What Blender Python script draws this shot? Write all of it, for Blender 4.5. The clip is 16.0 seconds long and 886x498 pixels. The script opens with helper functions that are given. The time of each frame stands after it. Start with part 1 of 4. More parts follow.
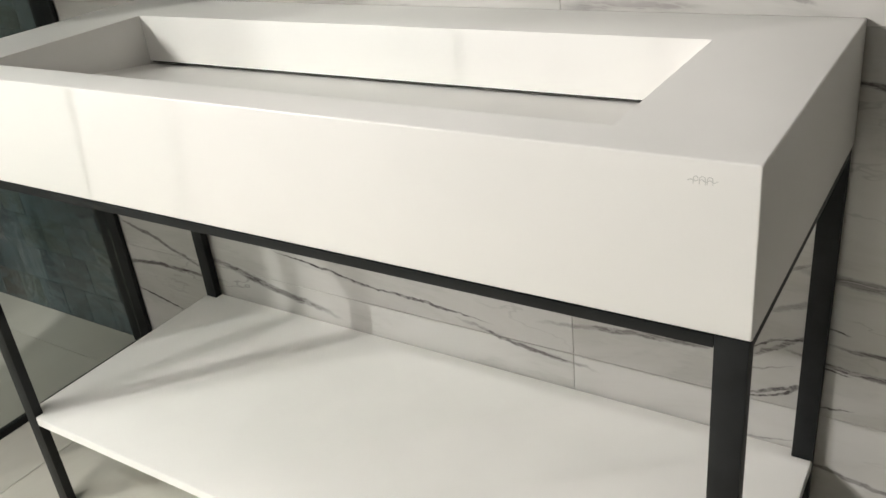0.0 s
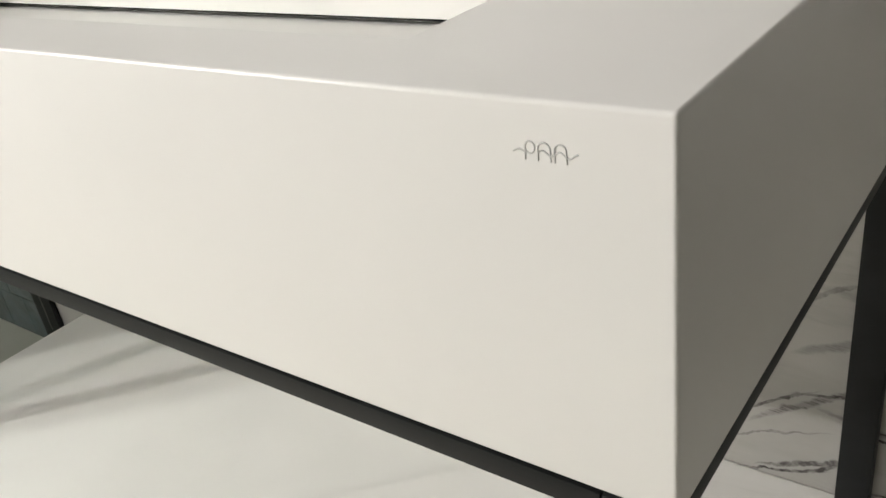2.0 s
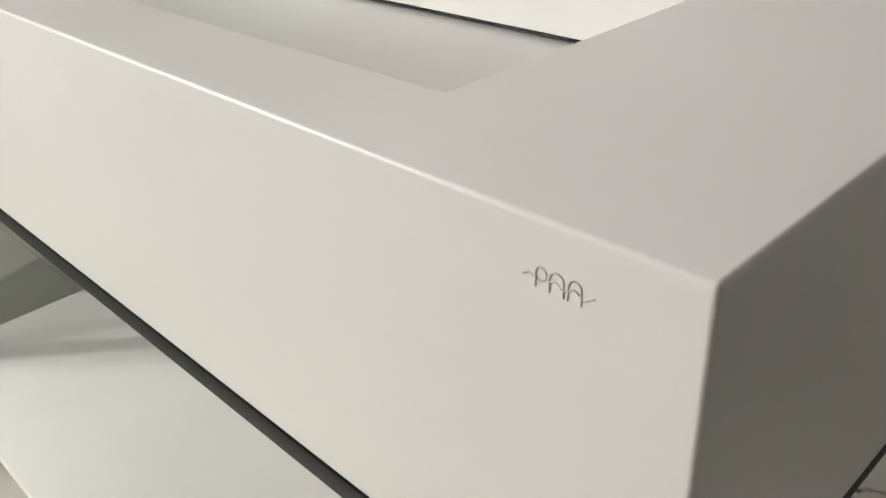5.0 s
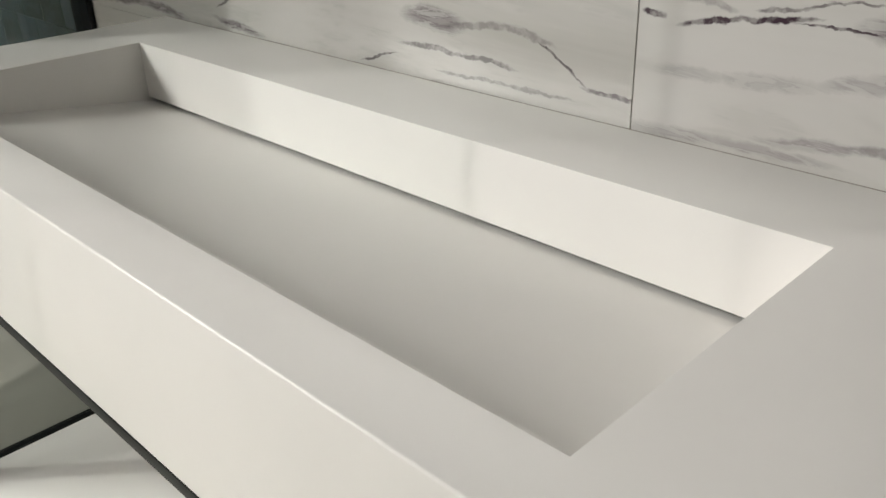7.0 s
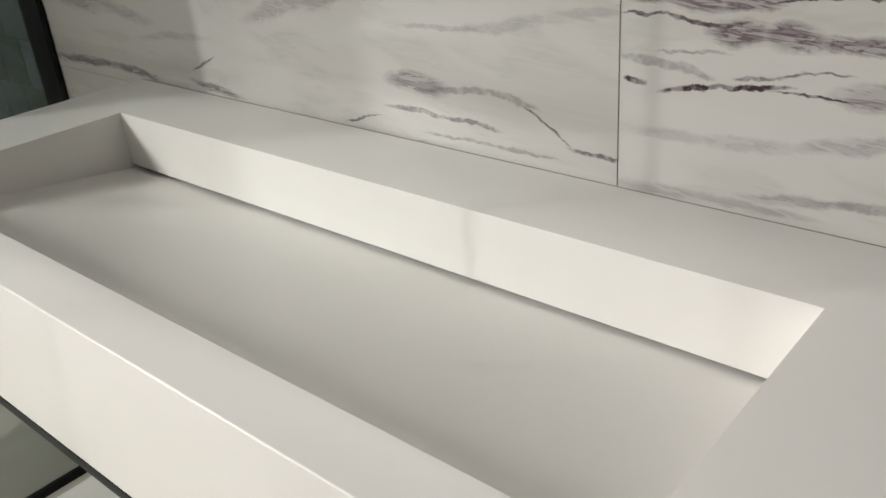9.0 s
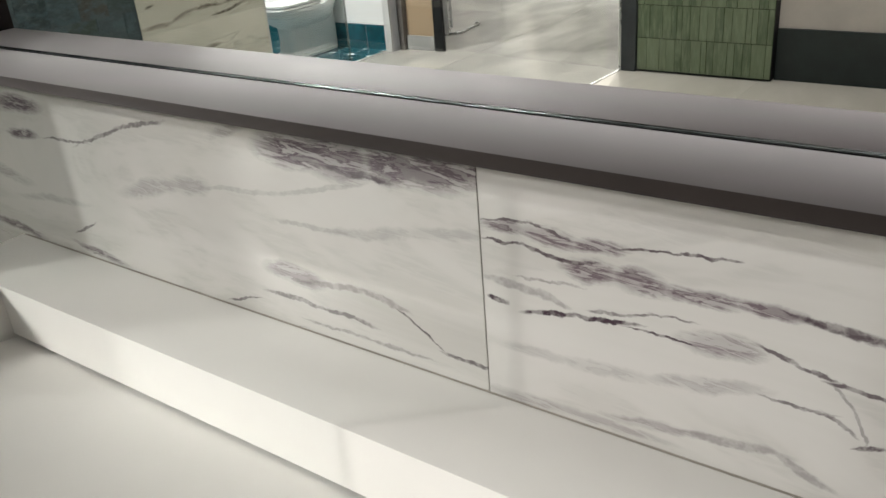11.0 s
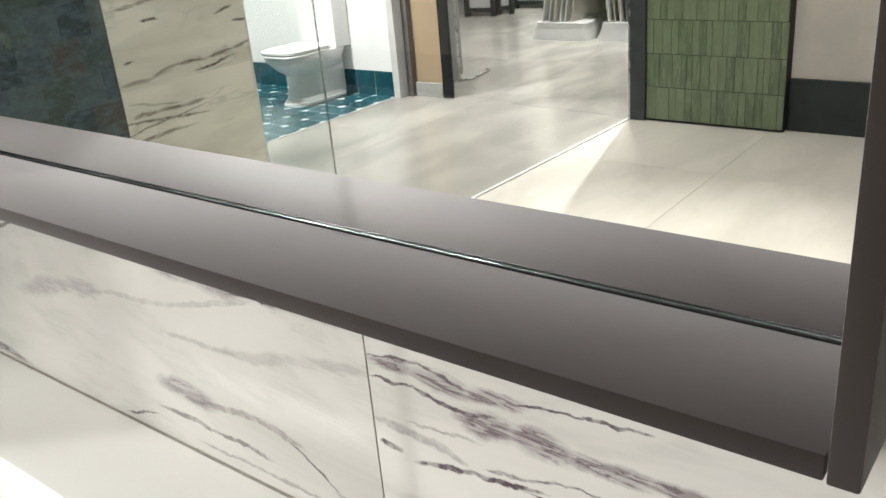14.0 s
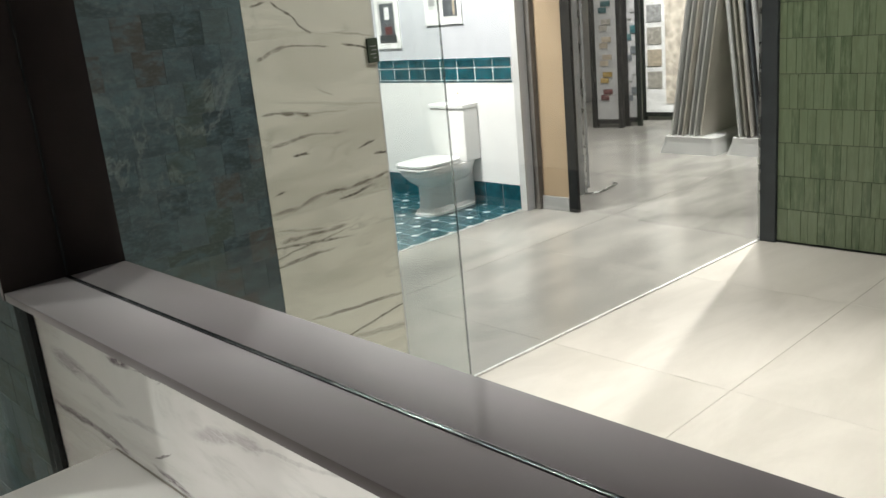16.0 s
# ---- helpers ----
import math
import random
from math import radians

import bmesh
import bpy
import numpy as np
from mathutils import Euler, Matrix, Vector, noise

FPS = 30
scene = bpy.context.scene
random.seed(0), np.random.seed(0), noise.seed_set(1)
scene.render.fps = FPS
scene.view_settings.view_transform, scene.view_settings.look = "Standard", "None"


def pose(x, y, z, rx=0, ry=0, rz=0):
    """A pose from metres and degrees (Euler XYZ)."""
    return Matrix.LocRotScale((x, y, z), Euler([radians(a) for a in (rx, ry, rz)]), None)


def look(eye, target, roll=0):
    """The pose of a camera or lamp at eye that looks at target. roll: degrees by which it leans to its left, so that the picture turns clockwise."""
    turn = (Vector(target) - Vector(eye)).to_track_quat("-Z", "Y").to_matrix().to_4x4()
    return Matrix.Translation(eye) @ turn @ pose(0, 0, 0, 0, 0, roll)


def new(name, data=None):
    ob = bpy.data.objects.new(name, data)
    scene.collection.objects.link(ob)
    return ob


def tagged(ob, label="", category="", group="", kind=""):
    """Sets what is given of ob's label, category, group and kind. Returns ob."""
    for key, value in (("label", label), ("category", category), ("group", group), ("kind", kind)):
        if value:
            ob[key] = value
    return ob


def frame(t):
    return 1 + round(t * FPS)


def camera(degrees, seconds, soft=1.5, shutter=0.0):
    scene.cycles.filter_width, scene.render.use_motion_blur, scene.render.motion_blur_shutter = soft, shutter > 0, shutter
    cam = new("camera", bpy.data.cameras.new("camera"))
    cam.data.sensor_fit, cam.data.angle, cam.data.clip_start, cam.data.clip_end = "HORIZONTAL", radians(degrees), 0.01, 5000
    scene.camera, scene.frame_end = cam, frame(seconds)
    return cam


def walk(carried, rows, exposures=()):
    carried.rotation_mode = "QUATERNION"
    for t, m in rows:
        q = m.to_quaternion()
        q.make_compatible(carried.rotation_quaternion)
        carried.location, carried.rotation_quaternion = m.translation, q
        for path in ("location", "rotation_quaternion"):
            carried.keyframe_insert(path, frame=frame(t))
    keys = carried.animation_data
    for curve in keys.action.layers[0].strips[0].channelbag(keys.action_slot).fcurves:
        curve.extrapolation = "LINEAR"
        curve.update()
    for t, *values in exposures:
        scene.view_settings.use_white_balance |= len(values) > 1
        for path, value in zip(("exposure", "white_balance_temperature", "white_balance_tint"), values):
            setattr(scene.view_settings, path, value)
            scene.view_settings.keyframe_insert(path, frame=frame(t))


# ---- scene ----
cam = camera(54.5, 16.0)
PATH = [
    (0, (0.145, -1.166, 1.194), (-0.875, 0.294, 0.284), -6.5),
    (0.5, (0.149, -1.018, 1.132), (-0.896, 0.414, 0.206), -6.8),
    (1, (0.125, -0.89, 1.073), (-0.975, 0.502, 0.149), -8.0),
    (1.5, (0.11, -0.791, 1.024), (-1.026, 0.57, 0.098), -9.0),
    (2, (0.098, -0.74, 1.011), (-1.029, 0.619, 0.072), -8.6),
    (2.5, (0.082, -0.715, 0.999), (-1.042, 0.651, 0.066), -6.7),
    (3, (0.09, -0.685, 1.011), (-1.068, 0.592, -0.003), -7.0),
    (3.2, (0.093, -0.677, 1.006), (-1.1, 0.564, -0.013), -7.1),
    (5.3, (0.081, -0.664, 1.038), (-1.203, 0.513, 0.055), -3.6),
    (5.5, (0.081, -0.667, 1.056), (-1.223, 0.495, 0.082), -4.4),
    (6, (0.075, -0.685, 1.102), (-1.25, 0.51, 0.198), -3.7),
    (6.5, (0.063, -0.698, 1.143), (-1.26, 0.517, 0.263), -2.2),
    (7, (0.047, -0.72, 1.198), (-1.232, 0.532, 0.306), -1.8),
    (7.5, (0.036, -0.732, 1.242), (-1.201, 0.533, 0.31), -3.3),
    (8, (0.013, -0.751, 1.285), (-1.166, 0.531, 0.301), -5.1),
    (8.2, (0.013, -0.74, 1.275), (-1.196, 0.535, 0.319), -5.6),
    (10.3, (0.028, -0.772, 1.405), (-1.119, 0.614, 0.531), -4.9),
    (10.5, (0.014, -0.725, 1.459), (-1.089, 0.654, 0.521), -6.6),
    (11, (0.032, -0.634, 1.454), (-1.075, 0.794, 0.596), -4.9),
    (11.5, (0.041, -0.577, 1.468), (-1.069, 0.867, 0.641), -4.1),
    (12, (0.057, -0.509, 1.459), (-1.047, 0.95, 0.651), -4.3),
    (12.5, (0.057, -0.458, 1.447), (-0.93, 1.075, 0.624), -4.1),
    (13, (0.04, -0.408, 1.437), (-0.895, 1.158, 0.616), -3.9),
    (13.5, (0.029, -0.4, 1.443), (-0.931, 1.153, 0.624), -3.5),
    (14, (0.044, -0.444, 1.47), (-1.122, 0.985, 0.696), -5.0),
    (14.5, (0.057, -0.478, 1.501), (-1.235, 0.856, 0.757), -5.4),
    (15, (0.072, -0.503, 1.534), (-1.303, 0.764, 0.822), -5.9),
    (15.5, (0.085, -0.507, 1.578), (-1.322, 0.767, 0.948), -5.8),
    (16, (0.093, -0.497, 1.611), (-1.319, 0.812, 1.069), -5.4),
]
walk(cam, [(t, look(eye, target, roll)) for t, eye, target, roll in PATH],
     [(0, 0.49), (2, 0.48), (3, 0.40), (6, 0.25), (8, 0.20), (11, 0.46), (13, 0.76), (14.5, 0.88), (15.3, 0.78), (16, 0.58)])

# ---- light ----
world = bpy.data.worlds.new("world")
scene.world = world
world.use_nodes = True
world.node_tree.nodes["Background"].inputs[0].default_value = (0.9, 0.93, 1.0, 1)
world.node_tree.nodes["Background"].inputs[1].default_value = 0.05


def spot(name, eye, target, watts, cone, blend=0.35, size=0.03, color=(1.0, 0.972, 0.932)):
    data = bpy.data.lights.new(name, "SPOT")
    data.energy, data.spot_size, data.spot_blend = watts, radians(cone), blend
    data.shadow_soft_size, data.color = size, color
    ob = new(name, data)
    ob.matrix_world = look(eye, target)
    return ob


# An unseen area disc under the ceiling, added as fill light.
def fill_disc(name, x, y, watts, spread=170, size=0.5, color=(1.0, 0.975, 0.94)):
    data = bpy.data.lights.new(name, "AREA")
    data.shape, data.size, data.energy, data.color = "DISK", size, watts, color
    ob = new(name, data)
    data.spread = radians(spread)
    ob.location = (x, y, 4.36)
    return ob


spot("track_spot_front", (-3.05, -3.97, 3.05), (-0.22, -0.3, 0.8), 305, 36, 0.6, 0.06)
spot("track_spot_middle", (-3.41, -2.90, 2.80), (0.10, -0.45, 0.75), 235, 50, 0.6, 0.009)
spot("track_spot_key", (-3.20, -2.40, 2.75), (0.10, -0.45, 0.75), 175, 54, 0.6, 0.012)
spot("ceiling_spot_basin", (-0.85, -1.08, 3.95), (-0.8, -0.75, 0.9), 7, 62, 0.8, 0.03)
spot("track_spot_floor", (-1.0, -2.6, 4.0), (-1.0, -2.1, 0.0), 640, 50, 0.9)
# Next two spots are added fill, brightening the partition and the green panel's wall.
spot("fill_spot_partition", (-1.2, -2.9, 4.0), (-2.4, -1.1, 1.1), 280, 36, 0.7)
spot("fill_spot_panel", (-0.9, -2.5, 4.0), (-1.25, -4.62, 0.9), 170, 56, 0.8)
spot("track_spot_corridor", (-2.95, -6.6, 3.4), (-2.0, -3.4, 0.0), 520, 44, 0.5)
spot("track_spot_niche", (-4.72, -2.85, 3.6), (-5.05, -4.35, 0.6), 620, 62, 0.6, 0.12, color=(1, 0.98, 0.95))
spot("track_spot_board", (-4.7, -7.0, 3.9), (-5.45, -8.9, 1.0), 750, 30, 0.6, color=(1, 0.98, 0.95))
# Added fill discs that lift the overall brightness of each room.
fill_disc("fill_lamp_booth", -0.6, -2.8, 8)
fill_disc("fill_lamp_corridor", -3.5, -3.4, 18, 76)
fill_disc("fill_lamp_hall", -3.5, -6.7, 74, 96)
fill_disc("fill_lamp_far", -6.0, -6.8, 34, 110)

# ---- materials ----


def nodes_of(name):
    mat = bpy.data.materials.new(name)
    mat.use_nodes = True
    nt = mat.node_tree
    return mat, nt, nt.nodes["Principled BSDF"]


def add(nt, kind, **inputs):
    n = nt.nodes.new(kind)
    for k, v in inputs.items():
        sock = n.inputs[int(k[1:])] if k[0] == "i" and k[1:].isdigit() else n.inputs[k]
        if isinstance(v, bpy.types.NodeSocket):
            nt.links.new(v, sock)
        else:
            sock.default_value = v
    return n


def maths(nt, op, a, b=0.0, c=0.0, clamp=False):
    n = nt.nodes.new("ShaderNodeMath")
    n.operation, n.use_clamp = op, clamp
    for s, v in zip(n.inputs, (a, b, c)):
        if isinstance(v, bpy.types.NodeSocket):
            nt.links.new(v, s)
        else:
            s.default_value = v
    return n.outputs[0]


def vmath(nt, op, a, b, scale=None):
    n = nt.nodes.new("ShaderNodeVectorMath")
    n.operation = op
    for s, v in zip(n.inputs, (a, b)):
        if isinstance(v, bpy.types.NodeSocket):
            nt.links.new(v, s)
        else:
            s.default_value = v
    if scale is not None:
        if isinstance(scale, bpy.types.NodeSocket):
            nt.links.new(scale, n.inputs["Scale"])
        else:
            n.inputs["Scale"].default_value = scale
    return n.outputs["Value"] if op == "DOT_PRODUCT" else n.outputs[0]


def mix(nt, fac, a, b, blend="MIX"):
    n = nt.nodes.new("ShaderNodeMix")
    n.data_type, n.blend_type = "RGBA", blend
    for s, v in ((n.inputs[0], fac), (n.inputs[6], a), (n.inputs[7], b)):
        if isinstance(v, bpy.types.NodeSocket):
            nt.links.new(v, s)
        else:
            s.default_value = (*v, 1) if isinstance(v, tuple) and len(v) == 3 else v
    return n.outputs[2]


def noise_fac(nt, vec, scale, detail=4.0, rough=0.55, distort=0.0):
    return add(nt, "ShaderNodeTexNoise", Vector=vec, Scale=scale, Detail=detail, Roughness=rough, Distortion=distort).outputs[0]


def ramp(nt, fac, lo, hi):
    n = nt.nodes.new("ShaderNodeMapRange")
    n.interpolation_type = "SMOOTHSTEP"
    nt.links.new(fac, n.inputs[0])
    n.inputs[1].default_value, n.inputs[2].default_value = lo, hi
    return n.outputs[0]


def bump(nt, bsdf, height, strength, distance=0.002):
    n = add(nt, "ShaderNodeBump", Strength=strength, Distance=distance, Height=height)
    nt.links.new(n.outputs[0], bsdf.inputs["Normal"])


def position(nt):
    return add(nt, "ShaderNodeNewGeometry").outputs["Position"]


def plain(name, color, rough=0.4, metal=0.0, vary=0.08, scale=9.0, grain=260.0, grain_bump=0.05, shade=None, per_object=0.0, spec=0.5):
    """A surface with cloudy tone, fine grain and slight wear in its gloss."""
    mat, nt, b = nodes_of(name)
    pos = position(nt)
    big, fine = noise_fac(nt, pos, scale, 5.0), noise_fac(nt, pos, grain, 2.0)
    dark = shade or tuple(c * (1 - 2.2 * vary) for c in color)
    light = tuple(min(1.0, c * (1 + vary)) for c in color)
    col = mix(nt, ramp(nt, big, 0.3, 0.72), dark, light)
    if per_object:
        rnd = add(nt, "ShaderNodeObjectInfo").outputs["Random"]
        hsv = add(nt, "ShaderNodeHueSaturation", Color=col)
        nt.links.new(maths(nt, "MULTIPLY_ADD", rnd, 2 * per_object, 1 - per_object), hsv.inputs["Value"])
        col = hsv.outputs[0]
    nt.links.new(col, b.inputs["Base Color"])
    nt.links.new(maths(nt, "MULTIPLY_ADD", big, 0.14, rough - 0.07), b.inputs["Roughness"])
    b.inputs["Metallic"].default_value = metal
    b.inputs["Specular IOR Level"].default_value = spec
    if grain_bump:
        bump(nt, b, fine, grain_bump, 0.0006)
    return mat


WHITE = plain("white_solid_surface", (0.79, 0.772, 0.742), 0.36, vary=0.015, scale=3.0, grain=500, grain_bump=0.02)
SHELF_WHITE = plain("white_laminate", (0.80, 0.785, 0.755), 0.36, vary=0.015, scale=4.0, grain=400, grain_bump=0.02)
BLACK = plain("black_powder_coat", (0.012, 0.013, 0.0135), 0.5, vary=0.2, scale=14, grain=900, grain_bump=0.12, spec=0.22)
BRONZE = plain("dark_bronze_coat", (0.026, 0.020, 0.018), 0.6, vary=0.1, scale=6, grain=1100, grain_bump=0.03, spec=0.10)
# Tinted sheen stands in for lamp light that the mirror throws onto the boards.
for _n in BRONZE.node_tree.nodes:
    if _n.type == "BSDF_PRINCIPLED":
        _n.inputs["Sheen Weight"].default_value, _n.inputs["Sheen Roughness"].default_value = 0.68, 0.44
        _n.inputs["Sheen Tint"].default_value = (0.79, 0.76, 0.78, 1)
LOGO_GREY = plain("engraved_grey", (0.56, 0.55, 0.53), 0.6)
JOINT_SHADE = plain("grey_brown_joint_shade", (0.34, 0.31, 0.27), 0.6)
SKIRTING_GREY = plain("grey_skirting", (0.33, 0.33, 0.32), 0.5)
GROUT = plain("grey_grout", (0.44, 0.425, 0.40), 0.8)
DARK_GROUT = plain("dark_grout", (0.040, 0.050, 0.052), 0.75)
GREEN_GROUT = plain("dark_green_grout", (0.045, 0.062, 0.038), 0.8)
PALE_GROUT = plain("pale_grout", (0.56, 0.58, 0.57), 0.8)
PLASTER = plain("white_plaster", (0.76, 0.755, 0.74), 0.8, vary=0.04, scale=5)
BEIGE = plain("beige_plaster", (0.52, 0.49, 0.44), 0.75, vary=0.05, scale=4)
GREY_PAINT = plain("cool_grey_paint", (0.50, 0.51, 0.54), 0.7, vary=0.03)
PALE_GREY = plain("pale_grey_board", (0.55, 0.55, 0.54), 0.55, vary=0.04)
MID_GREY = plain("mid_grey_board", (0.30, 0.30, 0.30), 0.5, vary=0.05)
CHARCOAL = plain("charcoal_coat", (0.036, 0.043, 0.045), 0.5, vary=0.1)
TAUPE = plain("taupe_coat", (0.11, 0.10, 0.092), 0.5, vary=0.1)
TAN = plain("tan_board", (0.35, 0.258, 0.165), 0.6, vary=0.05, scale=3)
TEAL = plain("teal_glaze", (0.007, 0.080, 0.105), 0.18, vary=0.22, scale=18, grain_bump=0.0, per_object=0.18)
WHITE_GLAZE = plain("white_ceramic", (0.80, 0.80, 0.79), 0.12, vary=0.02, grain_bump=0.0)
GLASS_RIM = plain("dark_polished_glass_rim", (0.16, 0.18, 0.185), 0.16, 0.9, vary=0.2, scale=30, grain_bump=0.0, spec=0.9)
STEEL = plain("brushed_steel", (0.62, 0.62, 0.61), 0.28, 1.0)
ALUMINIUM = plain("satin_aluminium", (0.78, 0.78, 0.76), 0.5, 0.5)
PAPER = plain("white_paper", (0.78, 0.78, 0.77), 0.6)
SAMPLE_TONES = [plain("sample_" + n, c, 0.45, vary=0.14, scale=22) for n, c in (
    ("grey", (0.33, 0.33, 0.33)), ("sand", (0.42, 0.36, 0.28)), ("stone", (0.36, 0.34, 0.30)), ("teal", (0.03, 0.10, 0.11)),
    ("ochre", (0.36, 0.25, 0.08)), ("wine", (0.12, 0.04, 0.04)), ("slate", (0.10, 0.11, 0.12)))]


BOARD_GREY = plain("light_grey_board", (0.42, 0.42, 0.42), 0.5, vary=0.05)
SKIRTING_DARK = plain("green_black_skirting", (0.017, 0.026, 0.024), 0.5, vary=0.1)
MOTTLED = plain("mottled_beige_stone", (0.60, 0.54, 0.46), 0.5, vary=0.2, scale=9)


def mirror_mat():
    mat, nt, b = nodes_of("silvered_mirror")
    b.inputs["Base Color"].default_value = (0.92, 0.91, 0.91, 1)
    b.inputs["Metallic"].default_value, b.inputs["Roughness"].default_value = 1.0, 0.0
    return mat


def glass_mat(name, color):
    """Thin clear pane: light passes straight through, with a mirror-like sheen that grows towards grazing angles."""
    mat, nt, b = nodes_of(name)
    clear = add(nt, "ShaderNodeBsdfTransparent", Color=(*color, 1))
    shine = add(nt, "ShaderNodeBsdfGlossy", Color=(1, 1, 1, 1), Roughness=0.0)
    facing = add(nt, "ShaderNodeLayerWeight", Blend=0.5).outputs["Facing"]
    sheen = maths(nt, "MULTIPLY_ADD", maths(nt, "POWER", facing, 5.0), 0.96, 0.04)
    both = nt.nodes.new("ShaderNodeMixShader")
    nt.links.new(sheen, both.inputs[0])
    nt.links.new(clear.outputs[0], both.inputs[1])
    nt.links.new(shine.outputs[0], both.inputs[2])
    nt.links.new(both.outputs[0], nt.nodes["Material Output"].inputs[0])
    nt.nodes.remove(b)
    return mat


MIRROR = mirror_mat()
GLASS = glass_mat("clear_glass", (0.97, 0.99, 0.98))
GLASS_EDGE = plain("ground_glass_edge", (0.26, 0.31, 0.28), 0.3, vary=0.1)
_nt = GLASS_EDGE.node_tree
_veil = _nt.nodes.new("ShaderNodeMixShader")
_veil.inputs[0].default_value = 0.55
_nt.links.new(_nt.nodes["Principled BSDF"].outputs[0], _veil.inputs[1])
_nt.links.new(_nt.nodes.new("ShaderNodeBsdfTransparent").outputs[0], _veil.inputs[2])
_nt.links.new(_veil.outputs[0], _nt.nodes["Material Output"].inputs[0])

# Veins of the back wall's slabs: x, z of both ends, half width, strength.
VEINS_UPPER_RIGHT = [
    (-0.405, 1.112, -0.357, 1.113, 0.0053, 0.75), (-0.363, 1.113, -0.304, 1.113, 0.0069, 0.75), (-0.310, 1.113, -0.257, 1.114, 0.0053, 0.75), (-0.405, 1.117, -0.346, 1.123, 0.0012, 0.70),
    (-0.351, 1.123, -0.315, 1.116, 0.0012, 0.70), (-0.263, 1.115, -0.213, 1.121, 0.0013, 0.85), (-0.219, 1.121, -0.168, 1.126, 0.0013, 0.85), (-0.172, 1.126, -0.156, 1.126, 0.0013, 0.85),
    (-0.407, 1.096, -0.358, 1.097, 0.0013, 0.90), (-0.364, 1.097, -0.315, 1.093, 0.0019, 0.90), (-0.320, 1.093, -0.285, 1.096, 0.0019, 0.90), (-0.318, 1.087, -0.264, 1.087, 0.0090, 0.80),
    (-0.270, 1.087, -0.216, 1.085, 0.0085, 0.80), (-0.223, 1.085, -0.150, 1.087, 0.0064, 0.80), (-0.157, 1.087, -0.099, 1.087, 0.0049, 0.80), (-0.106, 1.087, -0.039, 1.082, 0.0038, 0.80),
]
VEINS_MIDDLE_RIGHT = [
    (-0.406, 1.054, -0.343, 1.049, 0.0042, 0.45), (-0.348, 1.049, -0.316, 1.042, 0.0037, 0.45), (-0.365, 1.062, -0.304, 1.069, 0.0015, 0.50), (-0.406, 1.031, -0.385, 1.029, 0.0034, 0.95),
    (-0.362, 1.022, -0.305, 1.035, 0.0028, 1.00), (-0.312, 1.034, -0.245, 1.041, 0.0027, 1.00), (-0.252, 1.036, -0.192, 1.036, 0.0012, 0.90), (-0.289, 1.045, -0.250, 1.049, 0.0016, 0.60),
    (-0.253, 1.049, -0.227, 1.057, 0.0012, 0.60), (-0.230, 1.057, -0.194, 1.058, 0.0012, 0.60), (-0.200, 1.039, -0.138, 1.046, 0.0090, 0.55), (-0.137, 1.053, -0.104, 1.045, 0.0020, 0.75),
    (-0.108, 1.045, -0.075, 1.040, 0.0018, 0.75), (-0.078, 1.037, -0.034, 1.034, 0.0022, 0.80), (-0.116, 1.090, -0.074, 1.082, 0.0013, 0.90), (-0.078, 1.082, -0.041, 1.084, 0.0015, 0.90),
]
VEINS_LOWER_RIGHT = [
    (-0.075, 1.037, -0.057, 1.011, 0.0015, 0.50), (-0.059, 1.014, -0.043, 0.983, 0.0013, 0.50), (-0.053, 0.978, -0.033, 0.985, 0.0018, 0.90), (-0.226, 0.988, -0.133, 1.010, 0.0053, 0.40),
    (-0.126, 1.006, -0.075, 1.005, 0.0018, 0.65), (-0.079, 1.006, -0.055, 0.990, 0.0018, 0.65), (-0.388, 0.977, -0.316, 0.982, 0.0050, 0.30), (-0.325, 0.982, -0.235, 0.986, 0.0050, 0.30),
    (-0.411, 0.917, -0.316, 0.922, 0.0050, 0.40), (-0.327, 0.922, -0.218, 0.922, 0.0043, 0.40), (-0.270, 0.933, -0.185, 0.941, 0.0043, 0.45), (-0.195, 0.941, -0.109, 0.948, 0.0042, 0.45),
    (-0.117, 0.949, -0.068, 0.931, 0.0042, 0.45),
    (-0.012, 1.332, 0.034, 1.318, 0.0050, 0.60), (0.026, 1.318, 0.075, 1.330, 0.0060, 0.70),
]
VEINS_LOWER_LEFT = [
    (-0.736, 0.989, -0.650, 0.986, 0.0096, 0.60), (-0.664, 0.983, -0.573, 0.994, 0.0035, 0.45), (-0.581, 0.994, -0.521, 0.983, 0.0037, 0.45), (-0.532, 0.982, -0.476, 0.951, 0.0015, 0.75),
    (-0.740, 0.953, -0.643, 0.954, 0.0028, 0.55), (-0.652, 0.954, -0.572, 0.949, 0.0025, 0.55), (-0.466, 0.945, -0.406, 0.940, 0.0025, 0.75), (-0.824, 0.918, -0.771, 0.937, 0.0016, 0.70),
    (-0.676, 0.927, -0.566, 0.930, 0.0021, 0.45), (-0.576, 0.930, -0.495, 0.929, 0.0021, 0.45), (-0.810, 0.900, -0.693, 0.912, 0.0022, 0.40),
]
